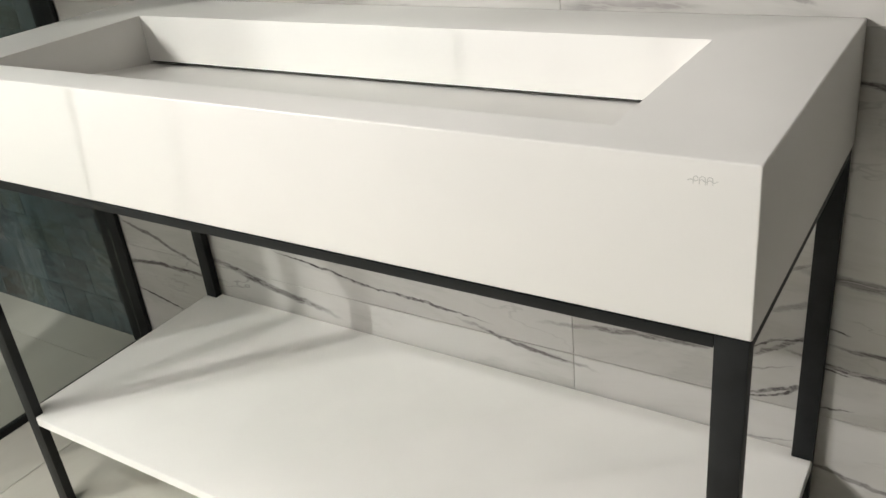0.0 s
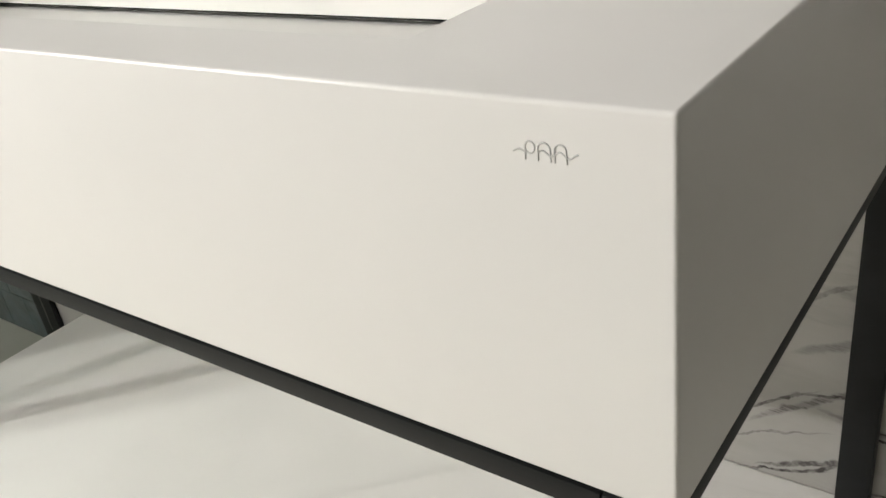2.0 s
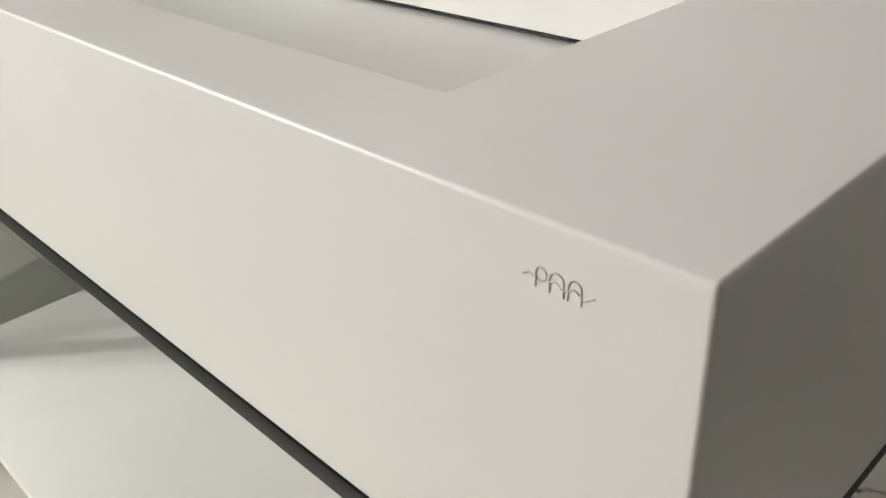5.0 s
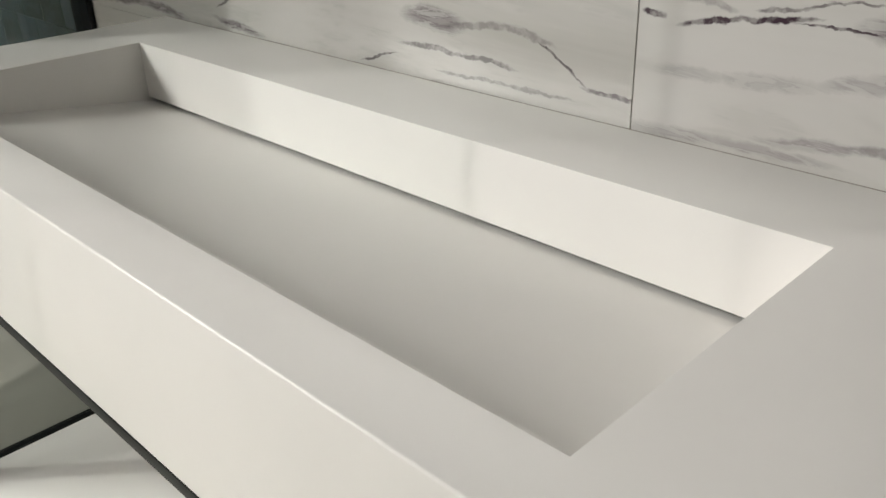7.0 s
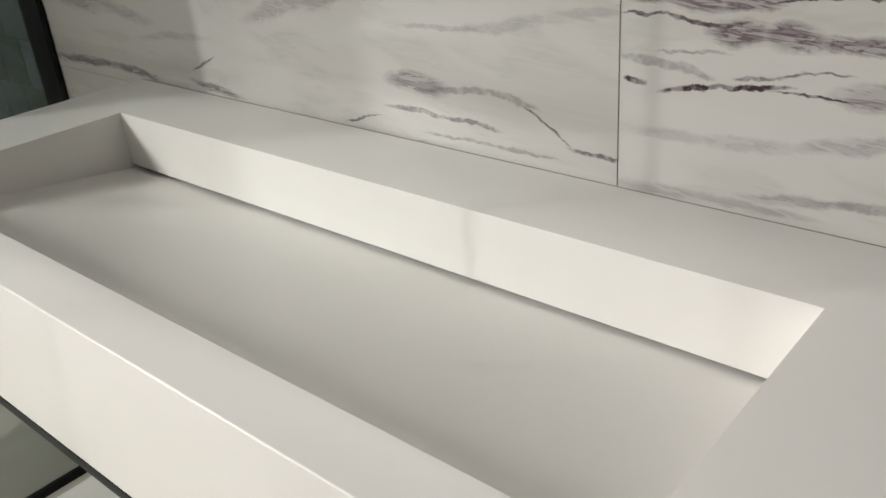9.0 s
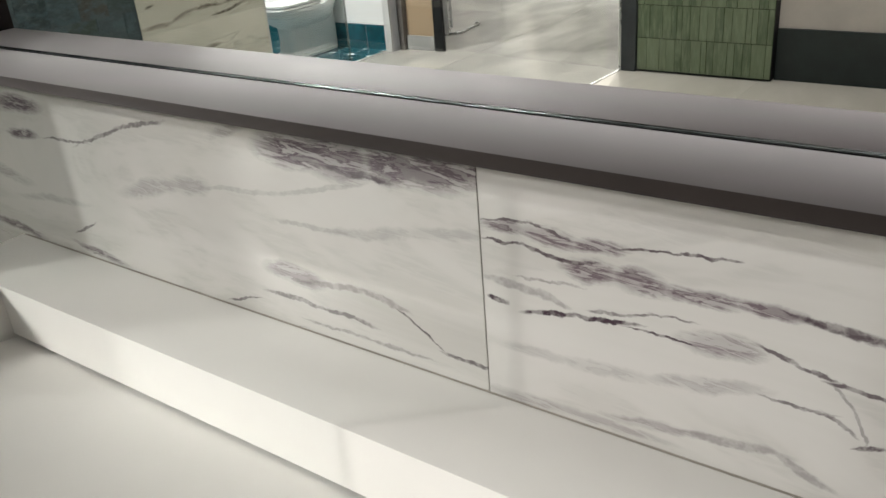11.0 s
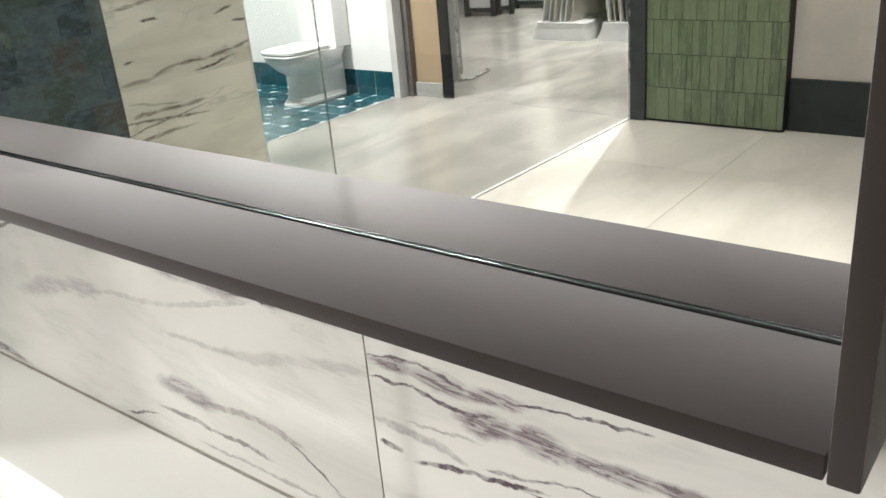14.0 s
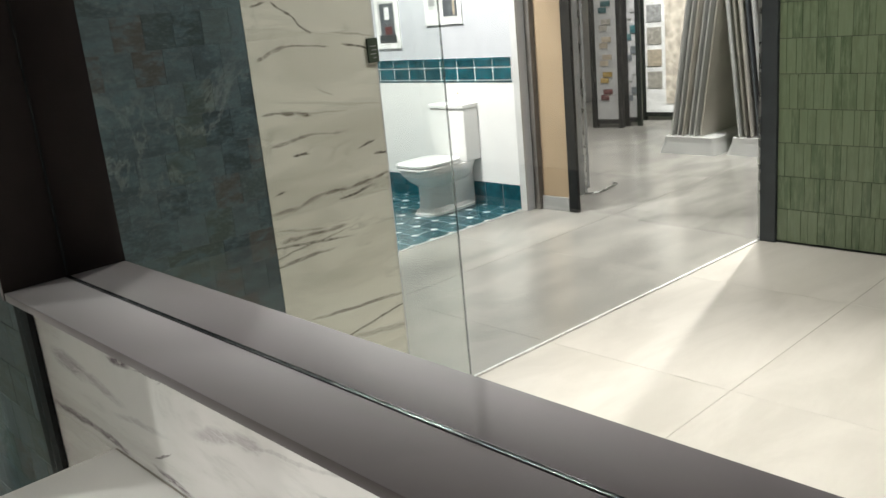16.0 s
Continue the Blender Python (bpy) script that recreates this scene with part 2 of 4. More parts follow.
VEINS_UPPER_LEFT = [
    (-0.713, 1.150, -0.603, 1.155, 0.0154, 1.00), (-0.640, 1.153, -0.548, 1.154, 0.0203, 1.00), (-0.558, 1.154, -0.473, 1.157, 0.0162, 1.00), (-0.506, 1.154, -0.393, 1.170, 0.0186, 1.00),
    (-0.695, 1.144, -0.607, 1.139, 0.0049, 0.90), (-0.617, 1.139, -0.527, 1.136, 0.0035, 0.90), (-1.183, 1.100, -1.087, 1.103, 0.0018, 0.60), (-1.098, 1.101, -0.982, 1.141, 0.0022, 0.60),
    (-0.993, 1.138, -0.899, 1.158, 0.0032, 0.60), (-0.796, 1.155, -0.714, 1.185, 0.0056, 0.40), (-1.011, 1.043, -0.885, 1.074, 0.0090, 0.40), (-0.895, 1.072, -0.831, 1.080, 0.0099, 0.40),
    (-0.844, 1.076, -0.681, 1.098, 0.0028, 0.26), (-0.697, 1.095, -0.570, 1.125, 0.0028, 0.26), (-0.703, 1.058, -0.602, 1.061, 0.0032, 0.30),
]
VEINS_END_LEFT = [
    (-1.493, 1.137, -1.369, 1.142, 0.0080, 0.85), (-1.381, 1.142, -1.287, 1.145, 0.0110, 0.85), (-1.298, 1.145, -1.191, 1.145, 0.0100, 0.85), (-1.287, 1.097, -1.215, 1.100, 0.0060, 0.85),
    (-1.556, 1.043, -1.412, 1.032, 0.0144, 0.50), (-1.448, 1.038, -1.284, 1.015, 0.0077, 0.40), (-1.622, 0.922, -1.400, 0.927, 0.0059, 0.70), (-1.419, 0.927, -1.285, 0.920, 0.0054, 0.70),
    (-1.597, 0.883, -1.484, 0.850, 0.0098, 0.40), (-1.171, 0.951, -1.118, 0.974, 0.0019, 0.60), (-1.176, 0.929, -1.067, 0.917, 0.0044, 0.75), (-1.303, 0.988, -1.133, 1.003, 0.0044, 0.30),
    (-0.316, 1.176, -0.281, 1.170, 0.0018, 0.60), (-0.231, 1.162, -0.220, 1.162, 0.0018, 0.90), (-0.613, 1.060, -0.494, 1.082, 0.0048, 0.30), (-0.505, 1.080, -0.404, 1.100, 0.0049, 0.30),
]
VEINS_FOOT = [
    (-1.64, 0.376, -1.36, 0.290, 0.006, 0.7), (-1.66, 0.258, -1.35, 0.266, 0.007, 0.95), (-1.64, 0.180, -1.48, 0.148, 0.004, 0.95), (-1.32, 0.318, -1.00, 0.250, 0.010, 0.9),
    (-1.08, 0.374, -0.84, 0.340, 0.004, 0.95), (-0.87, 0.342, -0.62, 0.328, 0.004, 0.9), (-0.62, 0.312, -0.41, 0.280, 0.006, 0.9), (-0.43, 0.360, -0.14, 0.386, 0.007, 0.7),
    (-0.03, 0.405, 0.16, 0.374, 0.006, 1.0), (0.02, 0.436, 0.20, 0.414, 0.005, 0.9), (-0.03, 0.545, 0.20, 0.536, 0.010, 0.6), (-0.11, 0.374, -0.03, 0.440, 0.005, 0.7),
    (-0.10, 0.318, -0.02, 0.350, 0.004, 0.8), (-0.03, 0.830, 0.12, 0.820, 0.006, 0.8), (-0.05, 0.21, 0.20, 0.17, 0.005, 0.6),
]
VEINS_BESIDE_LEG = [
    (-0.085, 0.471, -0.029, 0.497, 0.0064, 0.50), (-0.139, 0.369, -0.072, 0.420, 0.0027, 0.80), (-0.079, 0.416, -0.030, 0.435, 0.0024, 0.80), (-0.122, 0.304, -0.053, 0.327, 0.0027, 0.90),
    (-0.058, 0.325, -0.034, 0.342, 0.0041, 0.90), (-0.080, 0.529, -0.028, 0.559, 0.0042, 0.45), (-0.007, 0.466, 0.025, 0.459, 0.0024, 0.80), (-0.003, 0.391, 0.033, 0.386, 0.0028, 0.90),
    (-0.000, 0.320, 0.040, 0.321, 0.0023, 0.70), (-0.151, 0.221, -0.032, 0.247, 0.0025, 0.50), (-0.146, 0.337, -0.055, 0.373, 0.0023, 0.50),
]


# Veins of the partition's cream slabs: y, z of both ends, half width, strength.
SIDE_VEINS_UPPER = [
    (-1.11, 1.660, -1.16, 1.671, 0.0030, 0.70), (-1.19, 1.669, -1.22, 1.649, 0.0035, 0.80), (-1.22, 1.649, -1.27, 1.620, 0.0035, 0.80), (-1.27, 1.620, -1.29, 1.586, 0.0035, 0.80),
    (-1.29, 1.586, -1.33, 1.562, 0.0035, 0.80), (-1.44, 1.556, -1.60, 1.533, 0.0030, 0.50), (-1.10, 1.488, -1.13, 1.501, 0.0060, 0.60), (-1.13, 1.501, -1.17, 1.519, 0.0060, 0.60),
    (-1.17, 1.519, -1.22, 1.523, 0.0060, 0.60), (-1.22, 1.523, -1.32, 1.517, 0.0025, 0.60), (-1.32, 1.517, -1.40, 1.512, 0.0025, 0.60), (-1.47, 1.514, -1.52, 1.502, 0.0040, 1.00),
    (-1.52, 1.502, -1.58, 1.487, 0.0040, 1.00), (-1.10, 1.312, -1.17, 1.312, 0.0040, 0.60), (-1.17, 1.312, -1.23, 1.301, 0.0060, 1.00),
]
SIDE_VEINS_MIDDLE = [
    (-1.23, 1.301, -1.29, 1.287, 0.0060, 1.00), (-1.29, 1.293, -1.43, 1.284, 0.0020, 0.50), (-1.11, 1.197, -1.19, 1.210, 0.0050, 0.70), (-1.19, 1.210, -1.28, 1.219, 0.0050, 0.70),
    (-1.28, 1.219, -1.37, 1.212, 0.0025, 0.50), (-1.37, 1.212, -1.43, 1.209, 0.0025, 0.50), (-1.20, 1.160, -1.26, 1.153, 0.0040, 0.90), (-1.49, 1.141, -1.56, 1.152, 0.0040, 1.00),
    (-1.56, 1.103, -1.64, 1.096, 0.0040, 0.90), (-1.09, 0.973, -1.20, 0.980, 0.0060, 0.60), (-1.20, 0.980, -1.30, 1.000, 0.0060, 0.60), (-1.30, 1.000, -1.42, 1.004, 0.0045, 0.90),
    (-1.42, 1.004, -1.54, 1.010, 0.0045, 0.90), (-1.54, 1.010, -1.63, 1.022, 0.0045, 0.90), (-1.38, 0.970, -1.51, 0.988, 0.0040, 0.90),
]
SIDE_VEINS_LOWER = [
    (-1.11, 1.044, -1.14, 1.044, 0.0040, 0.80), (-1.11, 0.869, -1.20, 0.871, 0.0055, 0.80), (-1.20, 0.871, -1.30, 0.868, 0.0055, 0.80), (-1.30, 0.868, -1.38, 0.868, 0.0055, 0.80),
    (-1.11, 0.907, -1.20, 0.892, 0.0035, 0.50), (-1.20, 0.892, -1.28, 0.881, 0.0035, 0.50), (-1.34, 1.369, -1.39, 1.348, 0.0030, 0.50), (-1.16, 1.349, -1.61, 1.283, 0.0040, 0.25),
    (-1.06, 0.858, -1.37, 0.826, 0.004, 0.7), (-1.06, 0.790, -1.30, 0.796, 0.005, 0.8), (-1.07, 0.82, -1.36, 0.85, 0.003, 0.6), (-1.20, 0.556, -1.66, 0.534, 0.005, 0.8),
    (-1.30, 0.436, -1.64, 0.496, 0.004, 0.8), (-1.36, 0.43, -1.66, 0.40, 0.008, 0.5),
]


def marble(name, base, veins, tint, turn=0, wander=0.019, slim=1.0, threads=0.0):
    """Polished marble slabs: drifting clouds, fine wandering veins, and the bold streaked veins listed. turn: 1 where the wall runs along y."""
    mat, nt, b = nodes_of(name)
    pos = position(nt)
    rnd = add(nt, "ShaderNodeObjectInfo").outputs["Random"]
    shift = vmath(nt, "SCALE", (3.1, 5.7, 2.3), (0, 0, 0), rnd)
    own = vmath(nt, "ADD", pos, shift)
    flat = vmath(nt, "MULTIPLY", own, (0.55, 0.55, 1.9))
    cloud = noise_fac(nt, flat, 2.6, 5.0, 0.6, 0.8)
    col = mix(nt, ramp(nt, cloud, 0.40, 0.74), base, tuple(c * f for c, f in zip(base, (0.77, 0.76, 0.74))))
    # fine wandering veins
    warp = add(nt, "ShaderNodeTexNoise", Vector=flat, Scale=3.0, Detail=5.0, Roughness=0.58, Distortion=0.25).outputs[0]
    thin = maths(nt, "ABSOLUTE", maths(nt, "SUBTRACT", warp, 0.5))
    gate = ramp(nt, noise_fac(nt, own, 2.1, 3.0), 0.44 if turn else 0.5, 0.60 if turn else 0.68)
    thin = maths(nt, "MULTIPLY", ramp(nt, thin, 0.012 if turn else 0.007, 0.0), gate)
    wide = maths(nt, "MULTIPLY", ramp(nt, maths(nt, "ABSOLUTE", maths(nt, "SUBTRACT", cloud, 0.53)), 0.035, 0.0), 0.14)
    grain = vmath(nt, "MULTIPLY", vmath(nt, "ADD", own, vmath(nt, "SCALE", (0, 0, 0.07), (0, 0, 0), vmath(nt, "DOT_PRODUCT", own, (1.0, 1.0, 0.0)))), (17.0, 17.0, 130.0))
    raw = noise_fac(nt, grain, 1.0, 4.0, 0.65, 0.7)
    streak = ramp(nt, raw, 0.40, 0.60)
    ridge = ramp(nt, maths(nt, "ABSOLUTE", maths(nt, "SUBTRACT", raw, 0.5)), 0.06, 0.0)
    col = mix(nt, maths(nt, "MULTIPLY", wide, streak), col, tuple(c * 0.5 for c in base))
    if threads:
        col = mix(nt, maths(nt, "MULTIPLY", thin, threads), col, tint)
    if veins:
        w1 = add(nt, "ShaderNodeTexNoise", Vector=pos, Scale=0.25 / wander, Detail=5.0, Roughness=0.6).outputs[1]
        w2 = add(nt, "ShaderNodeTexNoise", Vector=pos, Scale=60.0, Detail=4.0, Roughness=0.65).outputs[1]
        p = vmath(nt, "ADD", pos, vmath(nt, "SCALE", vmath(nt, "SUBTRACT", w1, (0.5, 0.5, 0.5)), (0, 0, 0), wander))
        p = vmath(nt, "ADD", p, vmath(nt, "SCALE", vmath(nt, "SUBTRACT", w2, (0.5, 0.5, 0.5)), (0, 0, 0), 0.0085))
        dots = maths(nt, "MULTIPLY_ADD", ramp(nt, noise_fac(nt, pos, 70.0, 3.0, 0.6), 0.38, 0.58), 0.45, 0.55)
        broad, fine = None, None
        for x0, z0, x1, z1, half, strong in veins:
            run, tilt = math.hypot(x1 - x0, z1 - z0), math.atan2(z1 - z0, x1 - x0)
            spot_at = nt.nodes.new("ShaderNodeMapping")
            spot_at.vector_type = "TEXTURE"
            nt.links.new(p, spot_at.inputs[0])
            cx, cz, long, wide_by = (x0 + x1) / 2, (z0 + z1) / 2, 0.72 * run, (1.7 if half > 0.0042 else 1.4) * half * slim
            spot_at.inputs[1].default_value = (0, cx, cz) if turn else (cx, 0, cz)
            spot_at.inputs[2].default_value = (tilt, 0, 0) if turn else (0, -tilt, 0)
            spot_at.inputs[3].default_value = (1e4, long, wide_by) if turn else (long, 1e4, wide_by)
            off = nt.nodes.new("ShaderNodeVectorMath")
            off.operation = "LENGTH"
            nt.links.new(spot_at.outputs[0], off.inputs[0])
            full = strong ** (0.7 if strong > 0.5 else 1.1)
            gain = full * (1.9 if half > 0.0042 else 2.6)
            m = maths(nt, "MINIMUM", maths(nt, "MULTIPLY_ADD", off.outputs["Value"], -gain, gain, clamp=True), full)
            if half > 0.0042:
                broad = m if broad is None else maths(nt, "MAXIMUM", broad, m)
            else:
                fine = m if fine is None else maths(nt, "MAXIMUM", fine, m)
        lines = maths(nt, "MULTIPLY_ADD", ridge, 0.55, maths(nt, "MULTIPLY_ADD", streak, 0.30, 0.46), clamp=True)
        col = mix(nt, maths(nt, "MULTIPLY", broad, lines), col, tint)
        if fine is not None:
            col = mix(nt, maths(nt, "MULTIPLY", fine, dots), col, tuple(c * 0.6 for c in tint))
    nt.links.new(col, b.inputs["Base Color"])
    nt.links.new(maths(nt, "MULTIPLY_ADD", cloud, 0.05, 0.07), b.inputs["Roughness"])
    return mat


VIOLET, STONE = (0.078, 0.045, 0.064), (0.54, 0.526, 0.505)
MARBLE = marble("white_marble_violet_veins", STONE, VEINS_FOOT + VEINS_BESIDE_LEG, (0.070, 0.056, 0.058), wander=0.042, slim=0.62, threads=0.35)
MARBLE_LEFT = marble("white_marble_soft_veins", STONE, VEINS_LOWER_LEFT + VEINS_UPPER_LEFT + VEINS_END_LEFT, (0.088, 0.064, 0.078))
MARBLE_RIGHT = marble("white_marble_bold_veins", STONE, VEINS_UPPER_RIGHT + VEINS_MIDDLE_RIGHT + VEINS_LOWER_RIGHT, VIOLET)
MARBLE_SIDE = marble("cream_marble_brown_veins", (0.68, 0.665, 0.58), SIDE_VEINS_UPPER + SIDE_VEINS_MIDDLE + SIDE_VEINS_LOWER, (0.13, 0.105, 0.082), 1, wander=0.030, threads=0.3)


def dark_tile_mat():
    """Slate-like glaze: each tile its own blue, green-grey or brown tone, mottled, with pale drifts that run on over the joints."""
    mat, nt, b = nodes_of("blue_black_glazed_tile")
    pos = position(nt)
    rnd = add(nt, "ShaderNodeObjectInfo").outputs["Random"]
    own = vmath(nt, "ADD", pos, vmath(nt, "SCALE", (1.5, 2.7, 1.6), (0, 0, 0), rnd))
    flat = vmath(nt, "MULTIPLY", own, (1.0, 1.0, 2.2))
    n1, n2 = noise_fac(nt, flat, 14.0, 7.0, 0.68), noise_fac(nt, flat, 60.0, 5.0, 0.7)
    drift = noise_fac(nt, pos, 3.0, 7.0, 0.66, 0.6)
    other = maths(nt, "FRACT", maths(nt, "MULTIPLY", rnd, 7.31))
    tone = mix(nt, rnd, (0.022, 0.036, 0.044), (0.080, 0.108, 0.116))
    tone = mix(nt, ramp(nt, other, 0.84, 0.90), tone, (0.066, 0.058, 0.051))
    tone = mix(nt, maths(nt, "MULTIPLY", ramp(nt, other, 0.22, 0.14), 0.8), tone, (0.050, 0.068, 0.054))
    col = mix(nt, maths(nt, "MULTIPLY", ramp(nt, n1, 0.44, 0.62), 0.75), tone, (0.080, 0.126, 0.140))
    col = mix(nt, maths(nt, "MULTIPLY", ramp(nt, n2, 0.48, 0.68), 0.36), col, (0.17, 0.205, 0.205))
    col = mix(nt, maths(nt, "MULTIPLY", ramp(nt, n1, 0.52, 0.24), 0.35), col, (0.018, 0.028, 0.033))
    vein = ramp(nt, maths(nt, "ABSOLUTE", maths(nt, "SUBTRACT", drift, 0.5)), 0.028, 0.0)
    gate = ramp(nt, noise_fac(nt, pos, 1.7, 2.0), 0.46, 0.62)
    col = mix(nt, maths(nt, "MULTIPLY", maths(nt, "MULTIPLY", vein, gate), maths(nt, "MULTIPLY", n2, 0.75)), col, (0.27, 0.30, 0.29))
    nt.links.new(col, b.inputs["Base Color"])
    nt.links.new(maths(nt, "MULTIPLY_ADD", n1, 0.08, 0.34), b.inputs["Roughness"])
    bump(nt, b, n2, 0.10, 0.002)
    return mat


def green_tile_mat():
    mat, nt, b = nodes_of("green_glazed_tile")
    pos = position(nt)
    rnd = add(nt, "ShaderNodeObjectInfo").outputs["Random"]
    stretched = vmath(nt, "MULTIPLY", pos, (60.0, 60.0, 9.0))
    n1 = noise_fac(nt, stretched, 1.0, 4.0, 0.6)
    tone = mix(nt, rnd, (0.078, 0.116, 0.062), (0.158, 0.200, 0.118))
    col = mix(nt, ramp(nt, n1, 0.35, 0.75), tone, (0.17, 0.215, 0.13))
    nt.links.new(col, b.inputs["Base Color"])
    b.inputs["Roughness"].default_value = 0.24
    bump(nt, b, n1, 0.2, 0.002)
    return mat


def floor_mat(name, base, dark, rough):
    mat, nt, b = nodes_of(name)
    pos = position(nt)
    rnd = add(nt, "ShaderNodeObjectInfo").outputs["Random"]
    own = vmath(nt, "ADD", pos, vmath(nt, "SCALE", (5.0, 3.0, 0.0), (0, 0, 0), rnd))
    streaky = vmath(nt, "MULTIPLY", own, (2.4, 0.9, 1.0))
    n1, n2 = noise_fac(nt, streaky, 1.5, 6.0, 0.6, 0.5), noise_fac(nt, own, 160.0, 2.0)
    col = mix(nt, ramp(nt, n1, 0.33, 0.7), dark, base)
    col = mix(nt, maths(nt, "MULTIPLY", n2, 0.03), col, tuple(c * 0.6 for c in base))
    nt.links.new(col, b.inputs["Base Color"])
    nt.links.new(maths(nt, "MULTIPLY_ADD", n1, 0.06, rough - 0.03), b.inputs["Roughness"])
    if rough > 0.3:
        bump(nt, b, n2, 0.03, 0.0004)
    return mat


DARK_TILE, GREEN_TILE = dark_tile_mat(), green_tile_mat()
CREAM_FLOOR = floor_mat("cream_porcelain", (0.60, 0.582, 0.515), (0.51, 0.494, 0.432), 0.36)
GREY_FLOOR = floor_mat("grey_porcelain", (0.350, 0.335, 0.306), (0.245, 0.235, 0.216), 0.20)

# ---- building blocks ----


def box(bm, x0, x1, y0, y1, z0, z1, bevel=0.0, segments=2):
    made = bmesh.ops.create_cube(bm, size=1.0, matrix=Matrix.Translation(((x0 + x1) / 2, (y0 + y1) / 2, (z0 + z1) / 2)) @ Matrix.Diagonal((abs(x1 - x0), abs(y1 - y0), abs(z1 - z0), 1)))
    if bevel:
        edges = {e for v in made["verts"] for e in v.link_edges}
        bmesh.ops.bevel(bm, geom=list(edges), offset=bevel, segments=segments, affect="EDGES", profile=0.6)
    return bm


def boxed(x0, x1, y0, y1, z0, z1, bevel=0.0, segments=2):
    return box(bmesh.new(), x0, x1, y0, y1, z0, z1, bevel, segments)


def mesh_of(name, bm, material, smooth=False):
    bmesh.ops.recalc_face_normals(bm, faces=bm.faces)
    me = bpy.data.meshes.new(name)
    bm.to_mesh(me)
    bm.free()
    me.materials.append(material)
    if smooth:
        me.polygons.foreach_set("use_smooth", [True] * len(me.polygons))
        me.set_sharp_from_angle(angle=radians(40))
    return me


def part(name, bm, material, parent, label="", smooth=False):
    ob = new(name, mesh_of(name, bm, material, smooth))
    ob.parent = parent
    if parent is not None:
        ob.matrix_parent_inverse = parent.matrix_basis.inverted()
    if label:
        ob["label"] = label
    return ob


def thing(name, x, y, z, label, category, group="", kind=""):
    ob = new(name)
    ob.empty_display_size = 0.1
    ob.matrix_basis = pose(x, y, z)
    return tagged(ob, label, category, group, kind)


def solid(name, bm, material, label, category, kind="structure", smooth=False):
    return tagged(part(name, bm, material, None, "", smooth), label, category, "", kind)


def loft(bm, rings, count=36, power=3.0, cap=True):
    """Stacked rounded outlines: each ring is z, centre x, centre y, half width x, half width y."""
    loops = []
    for z, cx, cy, rx, ry in rings:
        loop = []
        for i in range(count):
            a = 2 * math.pi * i / count
            c, s = math.cos(a), math.sin(a)
            loop.append(bm.verts.new((cx + rx * math.copysign(abs(c) ** (2 / power), c), cy + ry * math.copysign(abs(s) ** (2 / power), s), z)))
        loops.append(loop)
    for a, b in zip(loops, loops[1:]):
        for i in range(count):
            bm.faces.new((a[i], a[(i + 1) % count], b[(i + 1) % count], b[i]))
    if cap:
        bm.faces.new(loops[0][::-1])
        bm.faces.new(loops[-1])
    return bm


def tube(bm, pts, radius, sides=8):
    """A round rod along points."""
    loops = []
    for i, p in enumerate(pts):
        p = Vector(p)
        way = (Vector(pts[min(i + 1, len(pts) - 1)]) - Vector(pts[max(i - 1, 0)])).normalized()
        m = way.to_track_quat("Z", "Y").to_matrix()
        loops.append([bm.verts.new(p + m @ Vector((radius * math.cos(2 * math.pi * k / sides), radius * math.sin(2 * math.pi * k / sides), 0))) for k in range(sides)])
    for a, b in zip(loops, loops[1:]):
        for k in range(sides):
            bm.faces.new((a[k], a[(k + 1) % sides], b[(k + 1) % sides], b[k]))
    bm.faces.new(loops[0][::-1])
    bm.faces.new(loops[-1])
    return bm

# ---- the large structure ----
LENGTH, DEPTH, TOP, UNDER = 1.338, 0.5, 0.914, 0.7508
CEIL = 4.4
FLARE = 0.009

ground = solid("floor", boxed(-8.0, 2.2, -11.5, 0.12, -0.15, -0.003), GROUT, "grey grout bed under porcelain floor tiles", "floor")
solid("ceiling", boxed(-8.1, 2.3, -11.6, 0.22, CEIL, CEIL + 0.12), PLASTER, "plain white plaster showroom ceiling", "ceiling")
wall_back = solid("wall_north", boxed(-8.0, 2.2, 0.008, 0.12, -0.15, CEIL), GROUT, "showroom wall clad in marble slabs and dark tiles", "wall")
# East wall is out of view; its charcoal is chosen to darken the basin's side.
solid("wall_east", boxed(2.2, 2.3, -11.5, 0.12, -0.15, CEIL), CHARCOAL, "unseen wall, kept charcoal to cut bounced light", "wall")
solid("wall_west", boxed(-8.1, -8.0, -11.5, 0.12, -0.15, CEIL), PLASTER, "plain white plaster wall", "wall")
solid("wall_south", boxed(-8.1, 2.3, -11.6, -11.5, -0.15, CEIL), PLASTER, "plain white plaster wall", "wall")
# side wall between the shower corner and the passage
wall_side = solid("wall_partition", boxed(-2.53, -2.418, -1.612, 0.008, -0.003, 2.7), GROUT, "partition wall clad in dark tiles and cream marble", "wall")
part("end_trim", boxed(-2.534, -2.409, -1.617, -1.6125, -0.003, 2.7), PALE_GREY, wall_side)
# far wall of the booth with charcoal skirting
# Carried up to 3.8, out of view, to block light from the hall.
wall_far = solid("wall_booth", boxed(-2.30, 2.2, -4.80, -4.66, -0.003, 3.8), BEIGE, "beige plaster wall with charcoal skirting", "wall")
solid("baseboard_booth", boxed(-1.415, 2.2, -4.659, -4.635, 0.0, 0.305, 0.002), SKIRTING_DARK, "charcoal skirting board along the beige wall", "skirting")
solid("trim_corner_post", boxed(-2.378, -2.272, -4.80, -4.557, 0.0, 3.0, 0.003), CHARCOAL, "charcoal metal corner post at the wall's end", "post")

